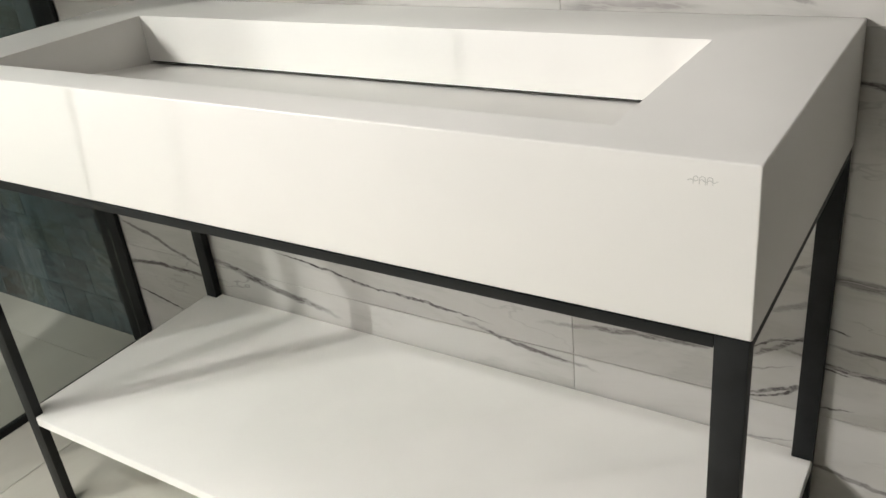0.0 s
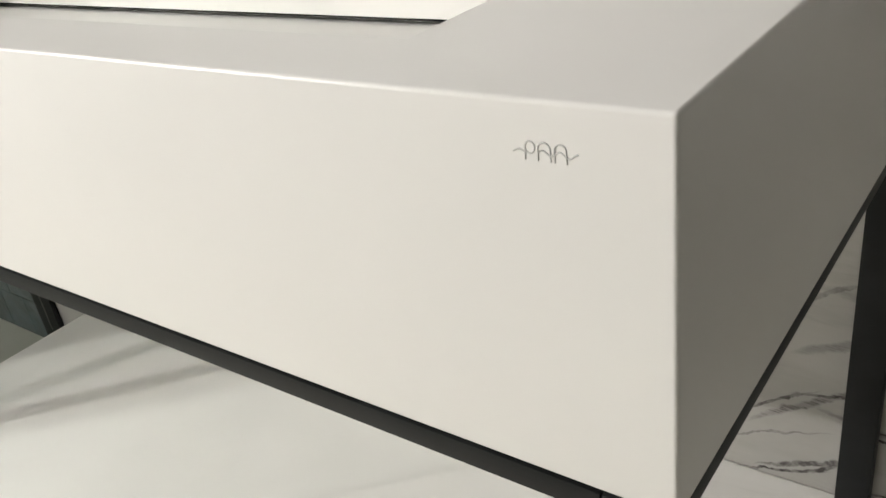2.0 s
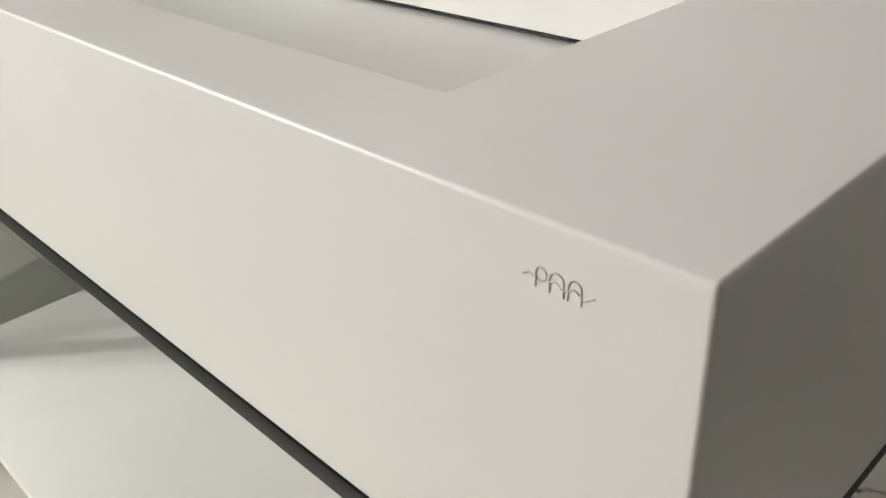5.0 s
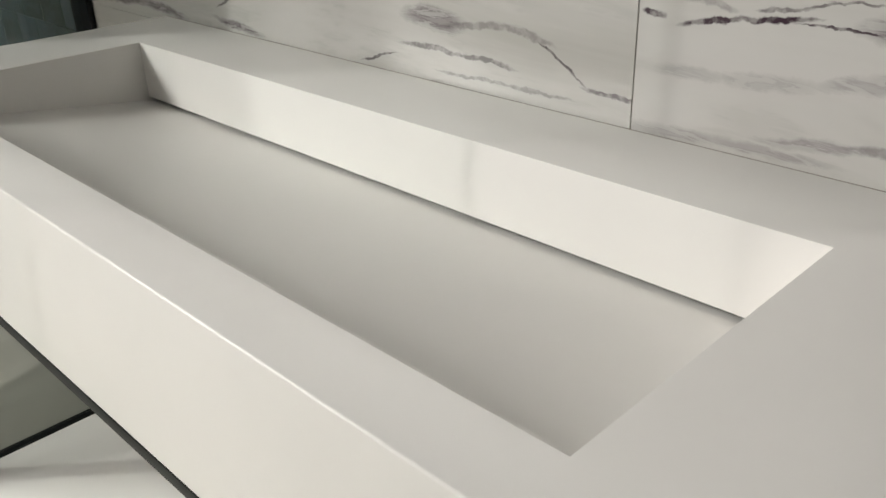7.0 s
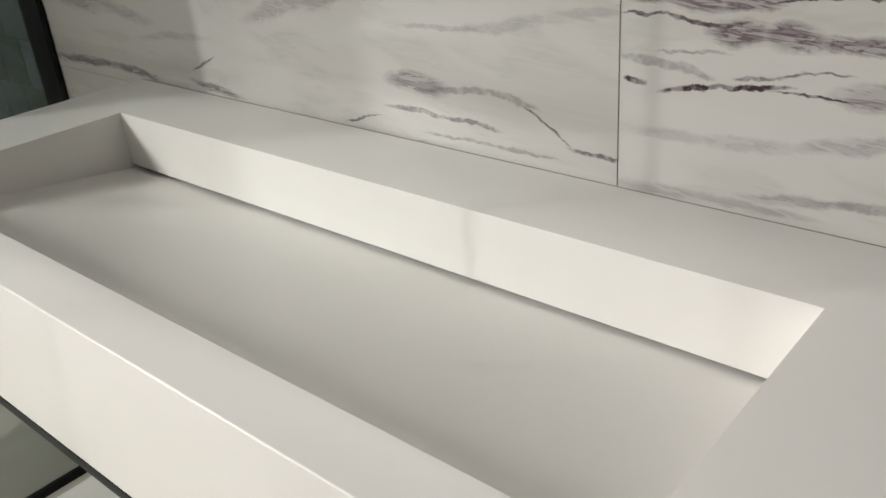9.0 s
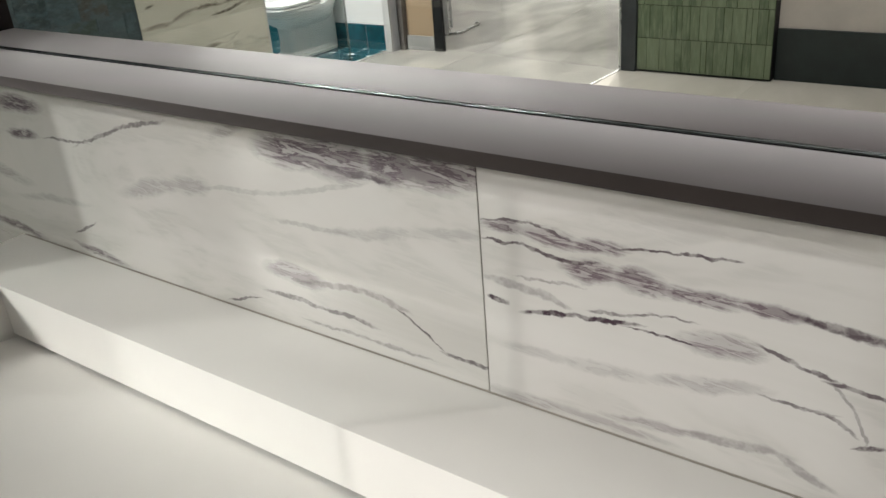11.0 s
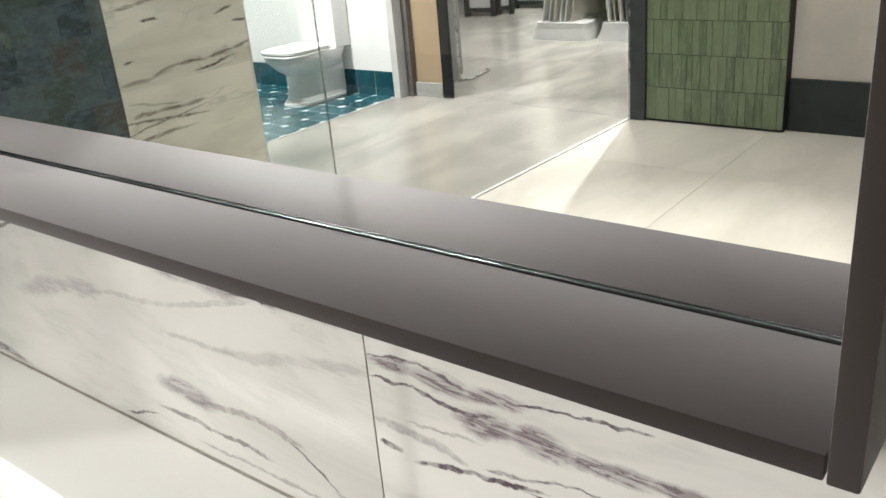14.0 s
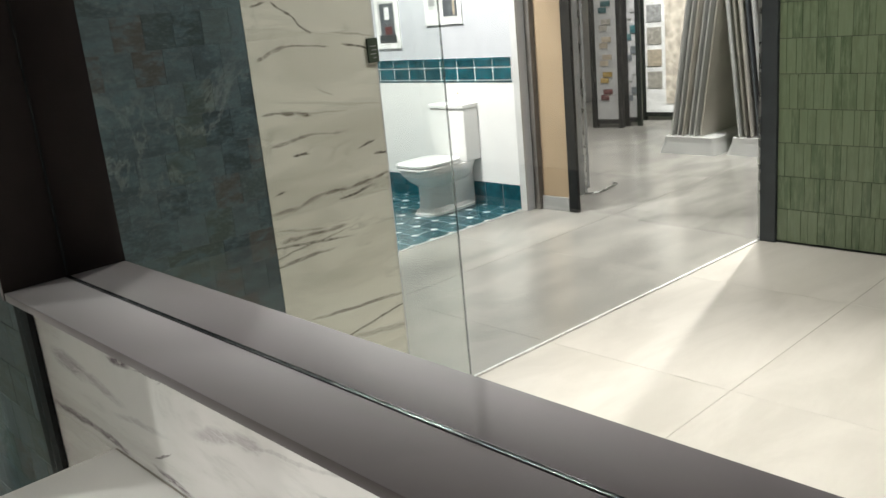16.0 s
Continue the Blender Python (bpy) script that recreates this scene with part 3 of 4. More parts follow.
# niche with the toilet
NICHE_Y = -4.53
niche_wall = solid("wall_niche", boxed(-6.4, -4.26, -4.65, NICHE_Y - 0.006, -0.003, 3.0), GREY_PAINT, "cool grey painted wall with teal and white tiling", "wall")
solid("wall_niche_back", boxed(-6.5, -6.4, -4.65, -2.4, -0.003, 3.0), PLASTER, "white plaster wall of the toilet niche", "wall")
solid("wall_niche_side", boxed(-6.4, -4.34, -2.5, -2.4, -0.003, 3.0), PLASTER, "white plaster side wall of the toilet niche", "wall")
part("white_panel", boxed(-6.4, -4.325, NICHE_Y - 0.006, NICHE_Y, 0.200, 1.0, 0.001), WHITE_GLAZE, niche_wall, "glossy white wall panel")
solid("trim_niche_end", boxed(-4.324, -4.262, NICHE_Y - 0.03, NICHE_Y + 0.012, 0.0, 3.0, 0.003), PALE_GREY, "pale grey end board of the niche", "trim")
solid("trim_taupe_strip", boxed(-4.259, -4.209, -4.70, -4.61, 0.0, 3.0, 0.002), TAUPE, "dark taupe vertical trim strip", "trim")
pier = solid("wall_pier", boxed(-4.207, -3.947, -4.70, -4.66, 0.0, 3.0), TAN, "tan painted pier between the niche and the hall", "wall")
solid("baseboard_pier", boxed(-4.207, -3.947, -4.659, -4.642, 0.0, 0.108, 0.002), SKIRTING_GREY, "grey skirting on the tan pier", "skirting")
solid("trim_black_post", boxed(-3.945, -3.862, -4.675, -4.645, 0.0, 3.0, 0.003), BLACK, "black metal post at the pier's edge", "post")

# ---- the vanity ----


def washbasin():
    """A solid block with a wedge-shaped bowl that falls from a front lip to a slot along the back."""
    top = thing("washbasin", -LENGTH / 2, -DEPTH / 2, UNDER, "white solid-surface washbasin block with wedge-shaped sloping bowl", "washbasin")
    bm = bmesh.new()
    xl, xr, yf, yb = -1.188, -0.151, -0.443, -0.132
    yw = -0.0038
    prof = [(yf, TOP), (-0.388, 0.8608), (-0.116, 0.8225), (-0.116, 0.8312), (yb, 0.8312), (yb, TOP)]
    left = [bm.verts.new((xl, y, z)) for y, z in prof]
    right = [bm.verts.new((xr, y, z)) for y, z in prof]
    bm.faces.new(left)
    bm.faces.new(right[::-1])
    for i in range(5):
        bm.faces.new((left[i], left[i + 1], right[i + 1], right[i]))
    o = {(i, j, k): bm.verts.new(((-LENGTH, 0.0)[i], (-DEPTH, yw)[j], (UNDER, TOP)[k])) for i in (0, 1) for j in (0, 1) for k in (0, 1)}
    lf, lb, rf, rb = left[0], left[5], right[0], right[5]
    bm.faces.new((o[0, 0, 1], o[1, 0, 1], rf, lf))
    bm.faces.new((o[1, 0, 1], o[1, 1, 1], rb, rf))
    bm.faces.new((o[1, 1, 1], o[0, 1, 1], lb, rb))
    bm.faces.new((o[0, 1, 1], o[0, 0, 1], lf, lb))
    for a in (((0, 0), (1, 0)), ((1, 0), (1, 1)), ((1, 1), (0, 1)), ((0, 1), (0, 0))):
        (i, j), (p, q) = a
        bm.faces.new((o[i, j, 0], o[p, q, 0], o[p, q, 1], o[i, j, 1]))
    bm.faces.new((o[0, 0, 0], o[0, 1, 0], o[1, 1, 0], o[1, 0, 0]))
    for (i, j, k), v in o.items():
        if k == 0:
            v.co.x += (-FLARE, 0.003)[i]
            v.co.y += (-FLARE, 0.0)[j]
    bmesh.ops.recalc_face_normals(bm, faces=bm.faces)
    outer = set(o.values())
    edges = [e for e in bm.edges if e.verts[0] in outer and e.verts[1] in outer]
    bmesh.ops.bevel(bm, geom=edges, offset=0.0022, segments=3, affect="EDGES", profile=0.5)
    rim = [e for e in bm.edges if all(abs(v.co.z - TOP) < 1e-5 and xl - 1e-5 <= v.co.x <= xr + 1e-5 and yf - 1e-5 <= v.co.y <= yb + 1e-5 for v in e.verts)]
    bmesh.ops.bevel(bm, geom=rim, offset=0.0012, segments=2, affect="EDGES", profile=0.5)
    body = part("body", bm, WHITE, top, "", True)
    # Grey-brown strip colours in the shadow line between basin and wall.
    part("joint_shade_strip", boxed(-LENGTH + 0.002, -0.002, yw + 0.0002, -0.0004, TOP - 0.012, TOP - 0.0012), JOINT_SHADE, top, "grey-brown strip drawing the shadow line along the wall joint")
    # Black strip set into the slot stands for the shade inside it.
    part("slot_shade_strip", boxed(xl + 0.001, xr - 0.001, yb + 0.004, -0.1165, 0.8282, 0.8309), BLACK, top, "black strip for the shade inside the drain slot")
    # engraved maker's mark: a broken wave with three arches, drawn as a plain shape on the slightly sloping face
    bm = bmesh.new()
    z0, r = 0.8949, 0.00034

    def stroke(pts):
        tube(bm, [(x, -DEPTH - FLARE * (TOP - z) / (TOP - UNDER) - 0.0001, z) for x, z in pts], r, 6)

    stroke([(-0.0610 + 0.005 * i / 8, z0 - 0.0006 + 0.0012 * math.sin(i / 8 * math.pi)) for i in range(9)])
    stroke([(-0.0508 + 0.0158 * i / 24, z0 + 0.0009 * math.sin(i / 24 * 4.55 * math.pi)) for i in range(25)])
    for cx, half, closed in ((-0.0542, 0.0020, True), (-0.0485, 0.0025, False), (-0.0420, 0.0023, False)):
        arch = [(cx - half, z0 - 0.0032), (cx - half, z0 + 0.0014)] + [(cx - half * math.cos(a * math.pi / 8), z0 + 0.0014 + 0.0024 * math.sin(a * math.pi / 8)) for a in range(1, 8)]
        if closed:
            arch += [(cx + half * math.cos(a * math.pi / 8), z0 + 0.0014 - 0.0020 * math.sin(a * math.pi / 8)) for a in range(0, 8)]
        else:
            arch += [(cx + half, z0 + 0.0014), (cx + half + 0.0002, z0 - 0.0032)]
        stroke(arch)
    part("maker_mark", bm, LOGO_GREY, body, "small grey engraved wave mark")
    return top


def vanity_stand():
    stand = thing("vanity_stand", -LENGTH / 2, -DEPTH / 2, 0, "black metal washbasin stand with low white shelf", "stand")
    w, d, rail, yb = 0.0315, 0.018, 0.0128, -0.003
    z1 = UNDER - 0.0015
    xo, xi, yo = -LENGTH - FLARE, 0.001, -DEPTH - FLARE
    for x0, x1, y0, y1 in ((xi - w, xi, yo, yo + d), (xo, xo + w, yo, yo + d), (xi - w, xi, yb - d, yb), (xo, xo + w, yb - d, yb)):
        part("leg", boxed(x0, x1, y0, y1, 0.0, z1, 0.0016), BLACK, stand, "", True)
    for y0 in (yo, yb - w):
        part("rail", boxed(xo + w + 0.0002, xi - w - 0.0002, y0 + 0.0001, y0 + w, z1 - rail, z1, 0.0008), BLACK, stand, "", True)
    for x0 in (xi - w, xo):
        part("rail", boxed(x0, x0 + w, yo + d + 0.0002, yb - d - 0.0002, z1 - rail, z1, 0.0008), BLACK, stand, "", True)
    # shelf, its corners cut out round the legs
    g = 0.0008
    xs = (xo, xo + w + g, xi - w - g, xi)
    ys = (yo, yo + d + g, yb - d - g, yb)
    bm = bmesh.new()
    pts = [(xs[1], ys[0]), (xs[2], ys[0]), (xs[2], ys[1]), (xs[3], ys[1]), (xs[3], ys[2]), (xs[2], ys[2]), (xs[2], ys[3]), (xs[1], ys[3]), (xs[1], ys[2]), (xs[0], ys[2]), (xs[0], ys[1]), (xs[1], ys[1])]
    face = bm.faces.new([bm.verts.new((x, y, 0.208)) for x, y in pts])
    up = bmesh.ops.extrude_face_region(bm, geom=[face])
    bmesh.ops.translate(bm, verts=[v for v in up["geom"] if isinstance(v, bmesh.types.BMVert)], vec=(0, 0, 0.020))
    bmesh.ops.recalc_face_normals(bm, faces=bm.faces)
    bmesh.ops.bevel(bm, geom=[e for e in bm.edges], offset=0.0012, segments=2, affect="EDGES")
    part("shelf", bm, SHELF_WHITE, stand, "white laminate shelf panel", True)
    return stand


def mirror_cabinet():
    """A deep dark frame round a mirror that stands on the frame's bottom board."""
    cab = thing("framed_mirror", -0.665, -0.06, 1.222, "wall mirror in a deep dark bronze box frame", "mirror")
    x0, x1, z0, z1, yf, yw = -1.362, -0.009, 1.2222, 2.12, -0.118, -0.001
    t = 0.014
    part("bottom_board", boxed(x0 + t + 0.0015, x1 - t - 0.0012, yf, -0.0206, z0 + 0.0005, z0 + 0.0140, 0.0012), BRONZE, cab, "", True)
    part("top_board", boxed(x0 + t, x1 - t, yf, yw, z1 - t, z1, 0.0015), BRONZE, cab, "", True)
    part("side_board", boxed(x0, x0 + t, yf - 0.001, yw, z0, z1, 0.0015), BRONZE, cab, "", True)
    part("side_board", boxed(x1 - t, x1, yf - 0.001, yw, z0, z1, 0.0015), BRONZE, cab, "", True)
    part("backing", boxed(x0 + t, x1 - t, -0.0115, yw, z0 + 0.0005, z1 - t), BLACK, cab)
    pane = part("mirror_pane", boxed(x0 + t + 0.001, x1 - t - 0.001, -0.017, -0.012, z0 + 0.0148, z1 - t - 0.001), MIRROR, cab, "clear silvered mirror glass")
    part("edge_strip", tube(bmesh.new(), [(x0 + t + 0.001, -0.0182, z0 + 0.0151), (x1 - t - 0.001, -0.0182, z0 + 0.0151)], 0.0011, 12), GLASS_RIM, pane, "thin dark polished mirror edge", True)
    for side in (x0 + t + 0.0012, x1 - t - 0.0026):
        part("edge_strip", boxed(side, side + 0.0014, -0.0186, -0.0175, z0 + 0.0180, z1 - t - 0.001), GLASS_RIM, pane, "thin dark polished mirror edge")
    return cab


washbasin()
vanity_stand()
mirror_cabinet()

# ---- shower corner ----


def shower_screen():
    s = thing("shower_screen", -1.67, -0.65, 0, "clear glass shower screen in black wall and floor profiles", "glass screen")
    part("wall_profile", boxed(-1.708, -1.633, -0.012, -0.0005, 0.0, 2.05, 0.0015), BLACK, s)
    part("floor_channel", boxed(-1.679, -1.661, -1.238, -0.0125, 0.0, 0.016, 0.0015), BLACK, s)
    part("glass_pane", boxed(-1.674, -1.666, -1.236, -0.0128, 0.0163, 2.05), GLASS, s)
    part("glass_edge", boxed(-1.6728, -1.6672, -1.2395, -1.2365, 0.0163, 2.05), GLASS_EDGE, s, "ground edge of the glass")
    return s


def askew(y):
    """x of the partition's line at a depth."""
    return -2.378 - 0.0305 * (y + 4.555)


def slanted(bm):
    for v in bm.verts:
        v.co.x += askew(v.co.y)
    return bm


def glass_partition():
    s = thing("glass_partition", -2.4, -3.2, 0, "frameless glass partition standing in a steel floor channel", "glass screen")
    part("floor_channel", slanted(boxed(-0.007, 0.007, -4.555, -1.62, 0.0005, 0.009, 0.001)), ALUMINIUM, s)
    part("wall_channel", slanted(boxed(-0.007, 0.007, -4.5565, -4.5555, 0.008, 2.3)), STEEL, s)
    pane = part("glass_pane", slanted(boxed(-0.005, 0.005, -4.555, -1.6175, 0.0093, 2.3)), GLASS, s)
    pane.visible_shadow = False
    return s


shower_screen()
glass_partition()

# ---- green tiled panel and label plate ----


def green_panel():
    p = thing("green_tile_panel", -1.84, -4.62, 0, "display panel of green glazed finger tiles", "tile panel")
    part("backing", boxed(-2.270, -1.422, -4.658, -4.586, 0.012, 2.35, 0.001), GREEN_GROUT, p)
    part("black_edge", boxed(-1.4215, -1.4185, -4.658, -4.574, 0.010, 2.352), BLACK, p)
    # Black strip along the bottom stands for the shadow line under the floating panel.
    part("black_edge", boxed(-2.271, -1.4185, -4.658, -4.574, 0.006, 0.0115), BLACK, p)
    rnd = random.Random(5)
    row_h, row = 0.2055, 0
    sizes = {}
    while row < 11:
        x, z = -2.269, 0.013 + row * row_h
        while x < -1.426:
            w = rnd.choice((0.034, 0.044, 0.050, 0.058, 0.066, 0.084))
            w = min(w, -1.423 - x)
            if w < 0.02:
                break
            key = round(w, 3)
            if key not in sizes:
                sizes[key] = mesh_of("tile", boxed(0.0009, key - 0.0009, 0.0, 0.010, 0.0015, row_h - 0.0015, 0.0016, 2), GREEN_TILE)
            ob = new("tile", sizes[key])
            ob.parent = p
            ob.matrix_parent_inverse = p.matrix_basis.inverted()
            ob.matrix_basis = pose(x, -4.5862 + rnd.uniform(0, 0.003), z, rnd.uniform(-0.4, 0.4), 0, rnd.uniform(-0.8, 0.8))
            x += w
        row += 1
    return p


green_panel()
plate = thing("label_plate", -2.40, -1.58, 1.47, "small dark green label plate on the marble's edge", "sign")
part("plate", boxed(-2.4095, -2.400, -1.620, -1.572, 1.435, 1.522, 0.001), GREEN_GROUT, plate)
for k, w in enumerate((0.016, 0.028, 0.022, 0.028)):
    part("text_bar", boxed(-2.3999, -2.3992, -1.609, -1.609 + w, 1.450 + 0.014 * k, 1.453 + 0.014 * k), MID_GREY, plate, "unreadable line of small print")

# ---- toilet niche ----


def toilet():
    cx, wall = -4.925, NICHE_Y + 0.001
    t = thing("toilet", cx, -4.2, 0, "white traditional close-coupled ceramic toilet with closed lid", "toilet")
    y = -4.285
    bm = bmesh.new()
    y += 0.022
    loft(bm, [(0.0, cx, y, 0.126, 0.274), (0.026, cx, y, 0.126, 0.274), (0.033, cx, y, 0.114, 0.262), (0.050, cx, y, 0.110, 0.256), (0.064, cx, y, 0.094, 0.238),
              (0.14, cx, y - 0.004, 0.090, 0.230), (0.235, cx, y - 0.002, 0.092, 0.232)], power=4.5)
    box(bm, cx - 0.098, cx + 0.098, -4.522, -4.235, 0.031, 0.388, 0.012, 2)
    part("pedestal", bm, WHITE_GLAZE, t, "", True)
    bm = bmesh.new()
    loft(bm, [(0.236, cx, y, 0.094, 0.234), (0.252, cx, y + 0.006, 0.112, 0.242), (0.280, cx, y + 0.022, 0.154, 0.268), (0.318, cx, y + 0.036, 0.176, 0.288), (0.338, cx, y + 0.042, 0.180, 0.298), (0.343, cx, y + 0.045, 0.188, 0.307), (0.362, cx, y + 0.046, 0.189, 0.308), (0.368, cx, y + 0.048, 0.196, 0.316), (0.394, cx, y + 0.048, 0.196, 0.316)], power=3.6)
    part("bowl", bm, WHITE_GLAZE, t, "", True)
    for name, z0, z1, top in (("seat", 0.3955, 0.415, 0.0), ("lid", 0.4180, 0.446, 0.024)):
        bm = bmesh.new()
        loft(bm, [(z0, cx, -4.118, 0.190, 0.234), (z0 + 0.004, cx, -4.118, 0.195, 0.239), (z1 - 0.008, cx, -4.118, 0.195, 0.239), (z1, cx, -4.118, 0.189 - top, 0.233 - top)], power=3.8)
        part(name, bm, WHITE_GLAZE, t, "", True)
    tank = part("cistern", boxed(cx - 0.195, cx + 0.192, wall, wall + 0.165, 0.3955, 0.815, 0.010, 3), WHITE_GLAZE, t, "", True)
    part("cistern_lid", boxed(cx - 0.202, cx + 0.199, wall, wall + 0.175, 0.816, 0.850, 0.007, 3), WHITE_GLAZE, tank, "", True)
    part("hinge", boxed(cx - 0.08, cx + 0.08, -4.366, -4.359, 0.3955, 0.43, 0.002), STEEL, t)
    return t


toilet()
for mx, mz, size in ((-4.942, 0.917, 0.011), (-4.974, 0.866, 0.007)):
    part("stain", loft(bmesh.new(), [(0.0, 0.0, 0.0, size, size * 0.7), (0.0006, 0.0, 0.0, size * 0.8, size * 0.5)], 10, 2.0), SAMPLE_TONES[4], niche_wall, "small ochre mark").matrix_basis = pose(mx, NICHE_Y + 0.0002, mz, -90)


def wall_picture(x0, x1, z0, z1, shapes, label):
    f = thing("framed_photo", (x0 + x1) / 2, NICHE_Y, z0, label, "picture")
    y = NICHE_Y - 0.006
    part("frame", boxed(x0, x1, y + 0.0002, y + 0.016, z0, z1, 0.002), PAPER, f, "white frame and mount")
    w, h = x1 - x0, z1 - z0
    for n, (a, b, c, d, m) in enumerate(shapes):
        part("print", boxed(x0 + a * w, x0 + b * w, y + 0.0162 + 0.0004 * n, y + 0.0165 + 0.0004 * n, z0 + c * h, z0 + d * h), m, f)
    return f


S = SAMPLE_TONES
wall_picture(-5.87, -5.567, 1.295, 1.74, [(0.14, 0.86, 0.11, 0.89, PALE_GREY), (0.22, 0.82, 0.11, 0.85, S[6]), (0.42, 0.62, 0.55, 0.78, PAPER), (0.14, 0.86, 0.11, 0.26, CHARCOAL), (0.40, 0.70, 0.27, 0.42, S[5])], "white-framed photo of a dark room with a window")
wall_picture(-5.236, -4.818, 1.465, 1.91, [(0.1, 0.9, 0.1, 0.9, PALE_GREY), (0.52, 0.90, 0.14, 0.60, S[6]), (0.1, 0.52, 0.1, 0.26, PAPER), (0.78, 0.84, 0.16, 0.55, S[1]), (0.14, 0.30, 0.34, 0.62, MID_GREY)], "white-framed photo of a black and white bathroom")

# ---- hall beyond ----


def slab_rack(x, y, lean, count, tones, label):
    """A white slanted plinth with thin tile slabs standing on edge, leaning to one side; the last slab shows its whole face."""
    r = thing("slab_rack", x, y, 0, label, "display rack", "slab racks in the hall")
    bm = bmesh.new()
    w = 0.062 * count + 0.26
    loft(bm, [(0.0, x + w / 2, y - 0.45, w / 2, 0.47), (0.11, x + w / 2 + 0.015, y - 0.45, w / 2 - 0.03, 0.45), (0.165, x + w / 2 + 0.02, y - 0.45, w / 2 - 0.035, 0.445)], 24, 14.0)
    part("base", bm, PALE_GREY, r, "white plinth")
    tilt = Matrix.Rotation(radians(lean), 4, "Y")
    for k in range(count):
        bm = boxed(0, 0.016, -0.86, 0, 0, 1.85, 0.002, 1)
        bm.transform(Matrix.Translation((x + 0.12 + 0.062 * k, y - 0.03 - 0.012 * (k % 2), 0.173)) @ tilt)
        part("slab", bm, tones[k % len(tones)], r)
    return r


slab_rack(-4.64, -7.0, 8.4, 6, (PALE_GREY, PALE_GREY, BEIGE), "white rack with leaning pale grey tile slabs")
slab_rack(-3.965, -7.08, -6.0, 6, (PALE_GREY, S[2], BEIGE, S[6]), "white rack with dark and pale leaning tile slabs")


def sample_board(p, q, base, items, label):
    """A tall board in a dark frame with small tile samples; p and q are the ends of its foot."""
    b = thing("sample_board", p[0], p[1], 0, label, "display board", "sample boards in the hall")
    way = Vector((q[0] - p[0], q[1] - p[1], 0))
    w = way.length
    m = Matrix.Translation((p[0], p[1], 0)) @ Matrix.Rotation(math.atan2(way.y, way.x), 4, "Z")

    def piece(name, x0, x1, y0, y1, z0, z1, mat):
        bm = boxed(x0, x1, y0, y1, z0, z1, 0.002, 1)
        bm.transform(m)
        return part(name, bm, mat, b)

    piece("panel", 0.04, w - 0.04, 0.0, 0.02, 0.10, 2.2, base)
    for x0, x1 in ((0, 0.065), (w - 0.055, w)):
        piece("upright", x0, x1, -0.02, 0.04, 0.0, 2.24, BLACK)
    piece("bottom_bar", 0.04, w - 0.04, -0.02, 0.04, 0.05, 0.10, BLACK)
    piece("top_bar", 0.04, w - 0.04, -0.02, 0.04, 2.2, 2.24, BLACK)
    for x0, x1, z0, z1, mat in items:
        piece("sample", x0 * w, x1 * w, 0.0202, 0.030, z0, z1, mat)
    return b


STACK_TONES = (5, 4, 1, 1, 2, 3, 0, 2, 6)
stack = []
for k in range(9):
    tone = S[STACK_TONES[k]]
    stack += [(0.30, 0.56, 0.335 + 0.205 * k, 0.395 + 0.205 * k, tone), (0.38, 0.68, 0.405 + 0.205 * k, 0.465 + 0.205 * k, tone)]
sample_board((-6.32, -8.22), (-5.93, -8.30), BOARD_GREY, stack, "dark-framed board with small coloured tile samples")
slates = []
for k in range(8):
    tone = S[(6, 0, 6, 3, 0, 6, 6, 0)[k]]
    slates += [(0.26, 0.52, 0.30 + 0.24 * k, 0.37 + 0.24 * k, tone), (0.46, 0.76, 0.38 + 0.24 * k, 0.47 + 0.24 * k, tone)]
sample_board((-6.0, -8.42), (-5.79, -8.48), MID_GREY, slates, "dark-framed board with grey and slate samples")
sample_board((-6.05, -8.88), (-5.25, -8.95), PAPER, [(0.12, 0.36, 0.40 + 0.265 * k, 0.60 + 0.265 * k, S[(2, 1, 2, 0)[k]]) for k in range(4)] + [(0.42, 0.86, 0.21, 1.7, MOTTLED)], "bright white board with square stone samples")


def panel_stand():
    s = thing("panel_stand", -4.2, -5.5, 0, "grey upright panel on a steel wire foot", "display stand")
    part("panel", boxed(-4.262, -4.236, -5.30, -5.08, 0.03, 2.3, 0.002), MID_GREY, s)
    part("panel", boxed(-4.200, -4.172, -5.15, -5.08, 0.015, 2.3, 0.002), MID_GREY, s)
    part("foot", tube(bmesh.new(), [(-4.19, -5.14, 0.012), (-4.10, -5.24, 0.012), (-4.16, -5.58, 0.012), (-4.21, -5.60, 0.012)], 0.009), STEEL, s, "bent steel rod foot")
    part("upright", boxed(-4.235, -4.201, -5.22, -5.18, 0.0, 2.3, 0.002), STEEL, s)
    return s


panel_stand()

# ---- pieces of walls and floors ----


def piece_grid(name, parent, mesh, places, turn=0.0):
    for x, y, z in places:
        ob = new(name, mesh)
        ob.parent = parent
        ob.matrix_parent_inverse = parent.matrix_basis.inverted()
        ob.matrix_basis = pose(x, y, z, 0, 0, turn)


def slab(w, t, h, gap, material, bevel=0.0008):
    return mesh_of("slab", boxed(gap / 2, w - gap / 2, 0, t, gap / 2, h - gap / 2, bevel, 1), material)


def wall_slabs(parent, x_edges, z_edges):
    for x0, x1 in zip(x_edges, x_edges[1:]):
        for z0, z1 in zip(z_edges, z_edges[1:]):
            mat = (MARBLE_LEFT if x0 < -1 else MARBLE_RIGHT if x0 < 0 else MARBLE) if z0 == 0.902 else MARBLE
            piece_grid("marble_slab", parent, slab(x1 - x0, 0.008, z1 - z0, 0.0013, mat, 0.0004), [(x0, 0.0, z0)])


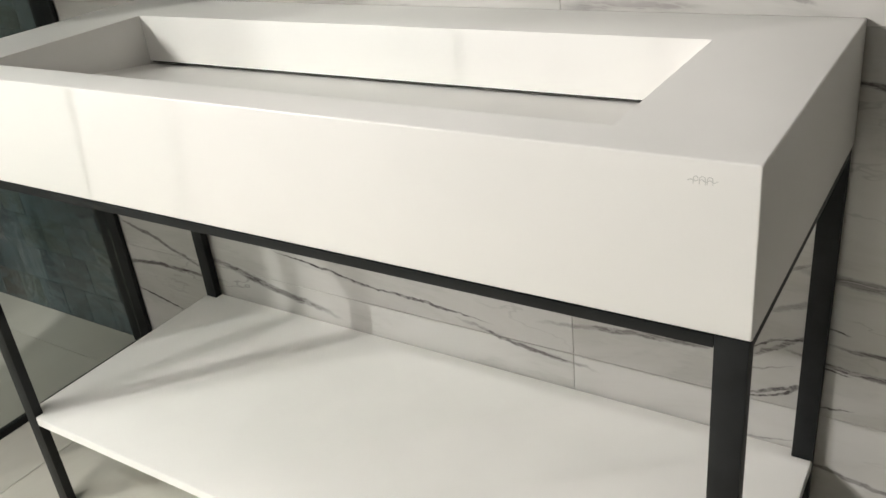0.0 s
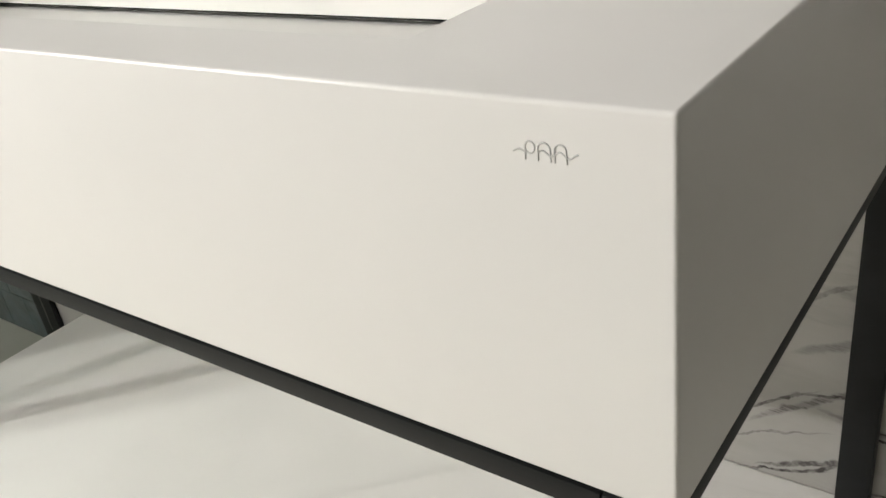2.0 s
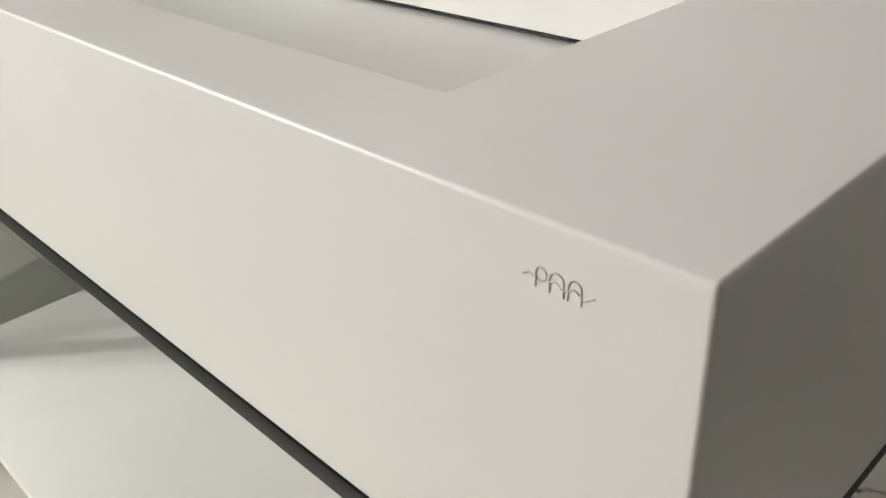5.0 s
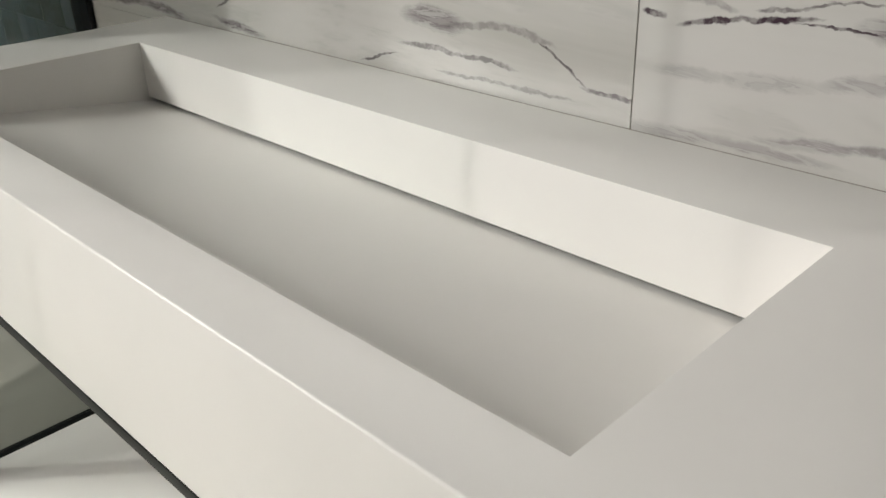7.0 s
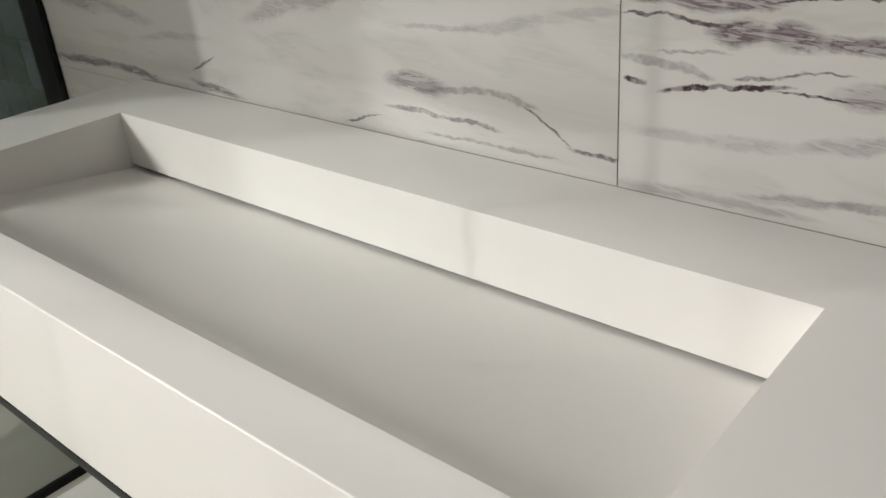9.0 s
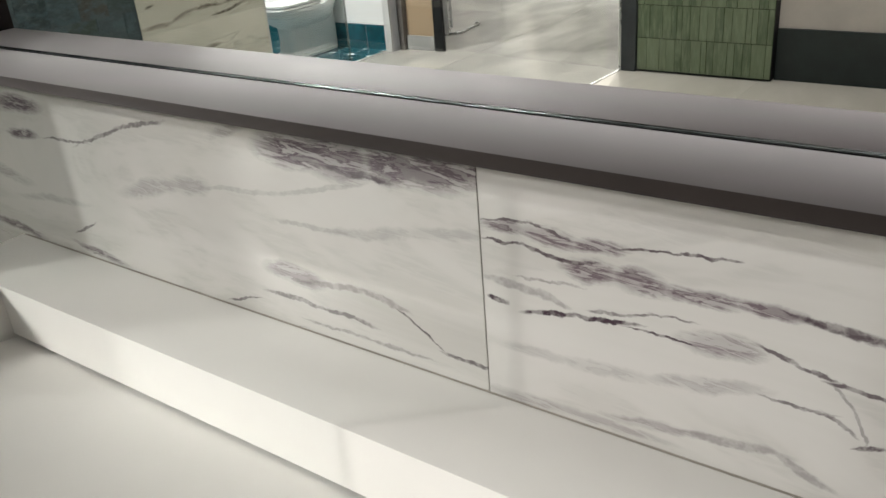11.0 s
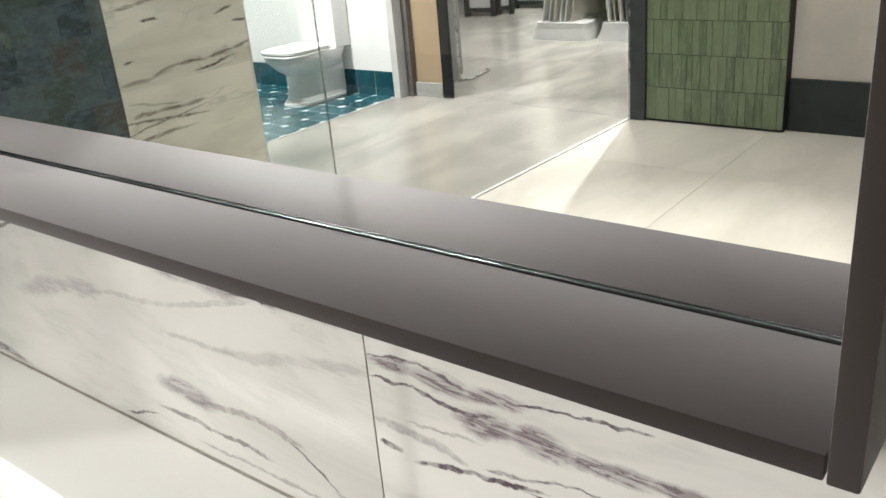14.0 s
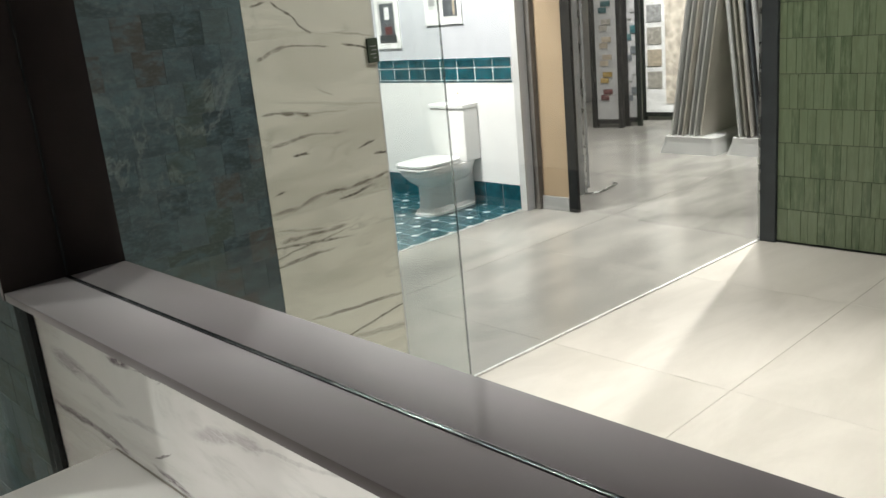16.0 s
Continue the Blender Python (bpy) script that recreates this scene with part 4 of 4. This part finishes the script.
wall_slabs(wall_back, (-1.632, -0.412, 0.788, 1.988, 2.2), (0.0, 0.302, 0.902, 1.502, 2.102, 2.702))
# cream marble on the partition's end
for y0, y1 in ((-1.612, -1.076),):
    for z0, z1 in zip((0.0, 0.357, 0.957, 1.557, 2.157), (0.357, 0.957, 1.557, 2.157, 2.7)):
        bm = boxed(0.0, 0.008, 0.0002, y1 - y0 - 0.0002, 0.0002, z1 - z0 - 0.0002, 0.0003, 1)
        piece_grid("marble_slab", wall_side, mesh_of("slab", bm, MARBLE_SIDE), [(-2.418, y0, z0)])
rnd = random.Random(11)
part("grout_bed", boxed(-1.6315, 2.195, 0.0012, 0.0079, 0.0, 2.70), GROUT, wall_back)
part("grout_bed", boxed(-2.418, -1.7085, 0.0018, 0.0079, 0.0, 2.1), DARK_GROUT, wall_back)
part("grout_bed", boxed(-2.4179, -2.4118, -1.0755, 0.0015, 0.0, 2.5), DARK_GROUT, wall_side)
dark = mesh_of("dark_tile", boxed(0.0006, 0.1039, 0.0, 0.008, 0.0006, 0.1034, 0.001, 1), DARK_TILE)
piece_grid("dark_tile", wall_back, dark, [(-2.416 + 0.1045 * i - (0.052 if j % 2 else 0.0), rnd.uniform(0, 0.0005), 0.002 + 0.104 * j) for j in range(20) for i in range(7)])
PITCH = 0.0977
for j in range(24):
    cuts = [-1.0752 + PITCH * k - (PITCH / 2 if j % 2 else 0.0) for k in range(13)]
    for a, b in zip(cuts, cuts[1:]):
        a, b = max(a, -1.0752), min(b, -0.0005)
        if b - a > 0.02:
            key = "side_%.3f" % (b - a)
            if key not in bpy.data.meshes:
                mesh_of(key, boxed(0.0, 0.008, 0.0003, b - a - 0.0003, 0.0003, 0.1037, 0.0004, 1), DARK_TILE)
            piece_grid("dark_tile", wall_side, bpy.data.meshes[key], [(-2.418 + rnd.uniform(-0.0004, 0), a, 0.002 + 0.104 * j)])
# porcelain floor of the booth
XB = (-2.392, -1.49, -0.29, 0.91, 2.11, 2.2)
for x0, x1 in zip(XB[1:], XB[2:]):
    cream = mesh_of("floor_tile", boxed(0.0006, x1 - x0 - 0.0006, 0.0006, 1.1994, -0.012, 0.0, 0.0004, 1), CREAM_FLOOR)
    piece_grid("floor_tile", ground, cream, [(x0, -0.124 - 1.2 * (j + 1), 0.0) for j in range(-1, 4)])
for j in range(-1, 9):
    y0 = -0.124 - 1.2 * (j + 1)
    for side, mat in ((1, CREAM_FLOOR), (-1, GREY_FLOOR)):
        if side == 1 and j > 3:
            continue
        bm = boxed(0.0005, XB[1] + 2.392 - 0.001, 0.001, 1.199, -0.012, 0.0) if side == 1 else boxed(-1.199, -0.0005, 0.001, 1.199, -0.012, 0.0)
        for v in bm.verts:
            if abs(v.co.x) < 0.01:
                v.co.x += askew(max(-4.6, y0 + v.co.y)) + 2.392
        piece_grid("floor_tile", ground, mesh_of("floor_tile", bm, mat), [(-2.392, y0, 0.0)])
grey = mesh_of("floor_tile", boxed(0.001, 1.199, 0.001, 1.199, -0.012, 0.0, 0.0006, 1), GREY_FLOOR)
piece_grid("floor_tile", ground, grey, [(-2.394 - 1.2 * (i + 1), -0.124 - 1.2 * (j + 1), 0.0) for i in range(1, 5) for j in range(-1, 9)] + [(-2.38 + 1.2 * i, -4.924 - 1.2 * (j + 1), 0.0) for i in range(4) for j in range(0, 5)])
# teal patterned floor of the niche
niche_floor = solid("floor_niche", boxed(-6.4, -4.335, NICHE_Y, -2.5, 0.0, 0.006), PALE_GROUT, "pale grout bed of the teal patterned floor", "floor")


def notched(size, cut):
    bm = bmesh.new()
    h, pts = size / 2, []
    for q in range(4):
        a = q * math.pi / 2
        for px, py in ((h - cut, h), (h - cut * 0.95, h - cut * 0.55), (h - cut * 0.55, h - cut * 0.95), (h, h - cut)):
            pts.append((px * math.cos(-a) - py * math.sin(-a), px * math.sin(-a) + py * math.cos(-a)))
    f = bm.faces.new([bm.verts.new((x, y, 0.0)) for x, y in pts])
    up = bmesh.ops.extrude_face_region(bm, geom=[f])
    bmesh.ops.translate(bm, verts=[v for v in up["geom"] if isinstance(v, bmesh.types.BMVert)], vec=(0, 0, 0.003))
    return bm


teal_piece = mesh_of("teal_tile", notched(0.181, 0.022), TEAL)
dot_piece = mesh_of("inlay", boxed(-0.007, 0.007, -0.006, 0.006, 0, 0.0012), WHITE_GLAZE)
spots = [(-4.436 - 0.194 * i, NICHE_Y + 0.097 + 0.194 * j, 0.0062) for i in range(10) for j in range(10)]
piece_grid("teal_tile", niche_floor, teal_piece, spots)
piece_grid("inlay", niche_floor, dot_piece, [(x, y, 0.0093) for x, y, z in spots])
# teal tile bands on the niche wall
P = 0.194
skirt = mesh_of("teal_tile", boxed(0.004, P - 0.004, 0, 0.009, 0.0, 0.190, 0.002, 1), TEAL)
piece_grid("teal_tile", niche_wall, skirt, [(-4.327 - P * (i + 1), NICHE_Y - 0.006, 0.0065) for i in range(10)])
lower = mesh_of("teal_tile", boxed(0.005, P - 0.005, 0, 0.009, 0.0, 0.090, 0.002, 1), TEAL)
piece_grid("teal_tile", niche_wall, lower, [(-4.343 - P * (i + 1), NICHE_Y - 0.006, 1.025) for i in range(10)])
upper = mesh_of("teal_tile", box(box(boxed(0.005, P - 0.005, 0, 0.012, 0.0, 0.045, 0.002, 1), 0.005, P - 0.005, 0, 0.020, 0.045, 0.062, 0.003, 1), 0.005, P - 0.005, 0, 0.014, 0.062, 0.070, 0.002, 1), TEAL)
piece_grid("teal_tile", niche_wall, upper, [(-4.343 - P * (i + 1), NICHE_Y - 0.006, 1.126) for i in range(10)])
part("joint_bed", boxed(-6.4, -4.343, NICHE_Y - 0.006, NICHE_Y - 0.001, 1.0004, 1.198), PAPER, niche_wall, "white grout bed")
thin = mesh_of("teal_tile", boxed(0.002, P - 0.002, 0, 0.010, 0.0, 0.014, 0.002, 1), TEAL)
piece_grid("teal_tile", niche_wall, thin, [(-4.343 - P * (i + 1), NICHE_Y - 0.006, 1.004) for i in range(10)])
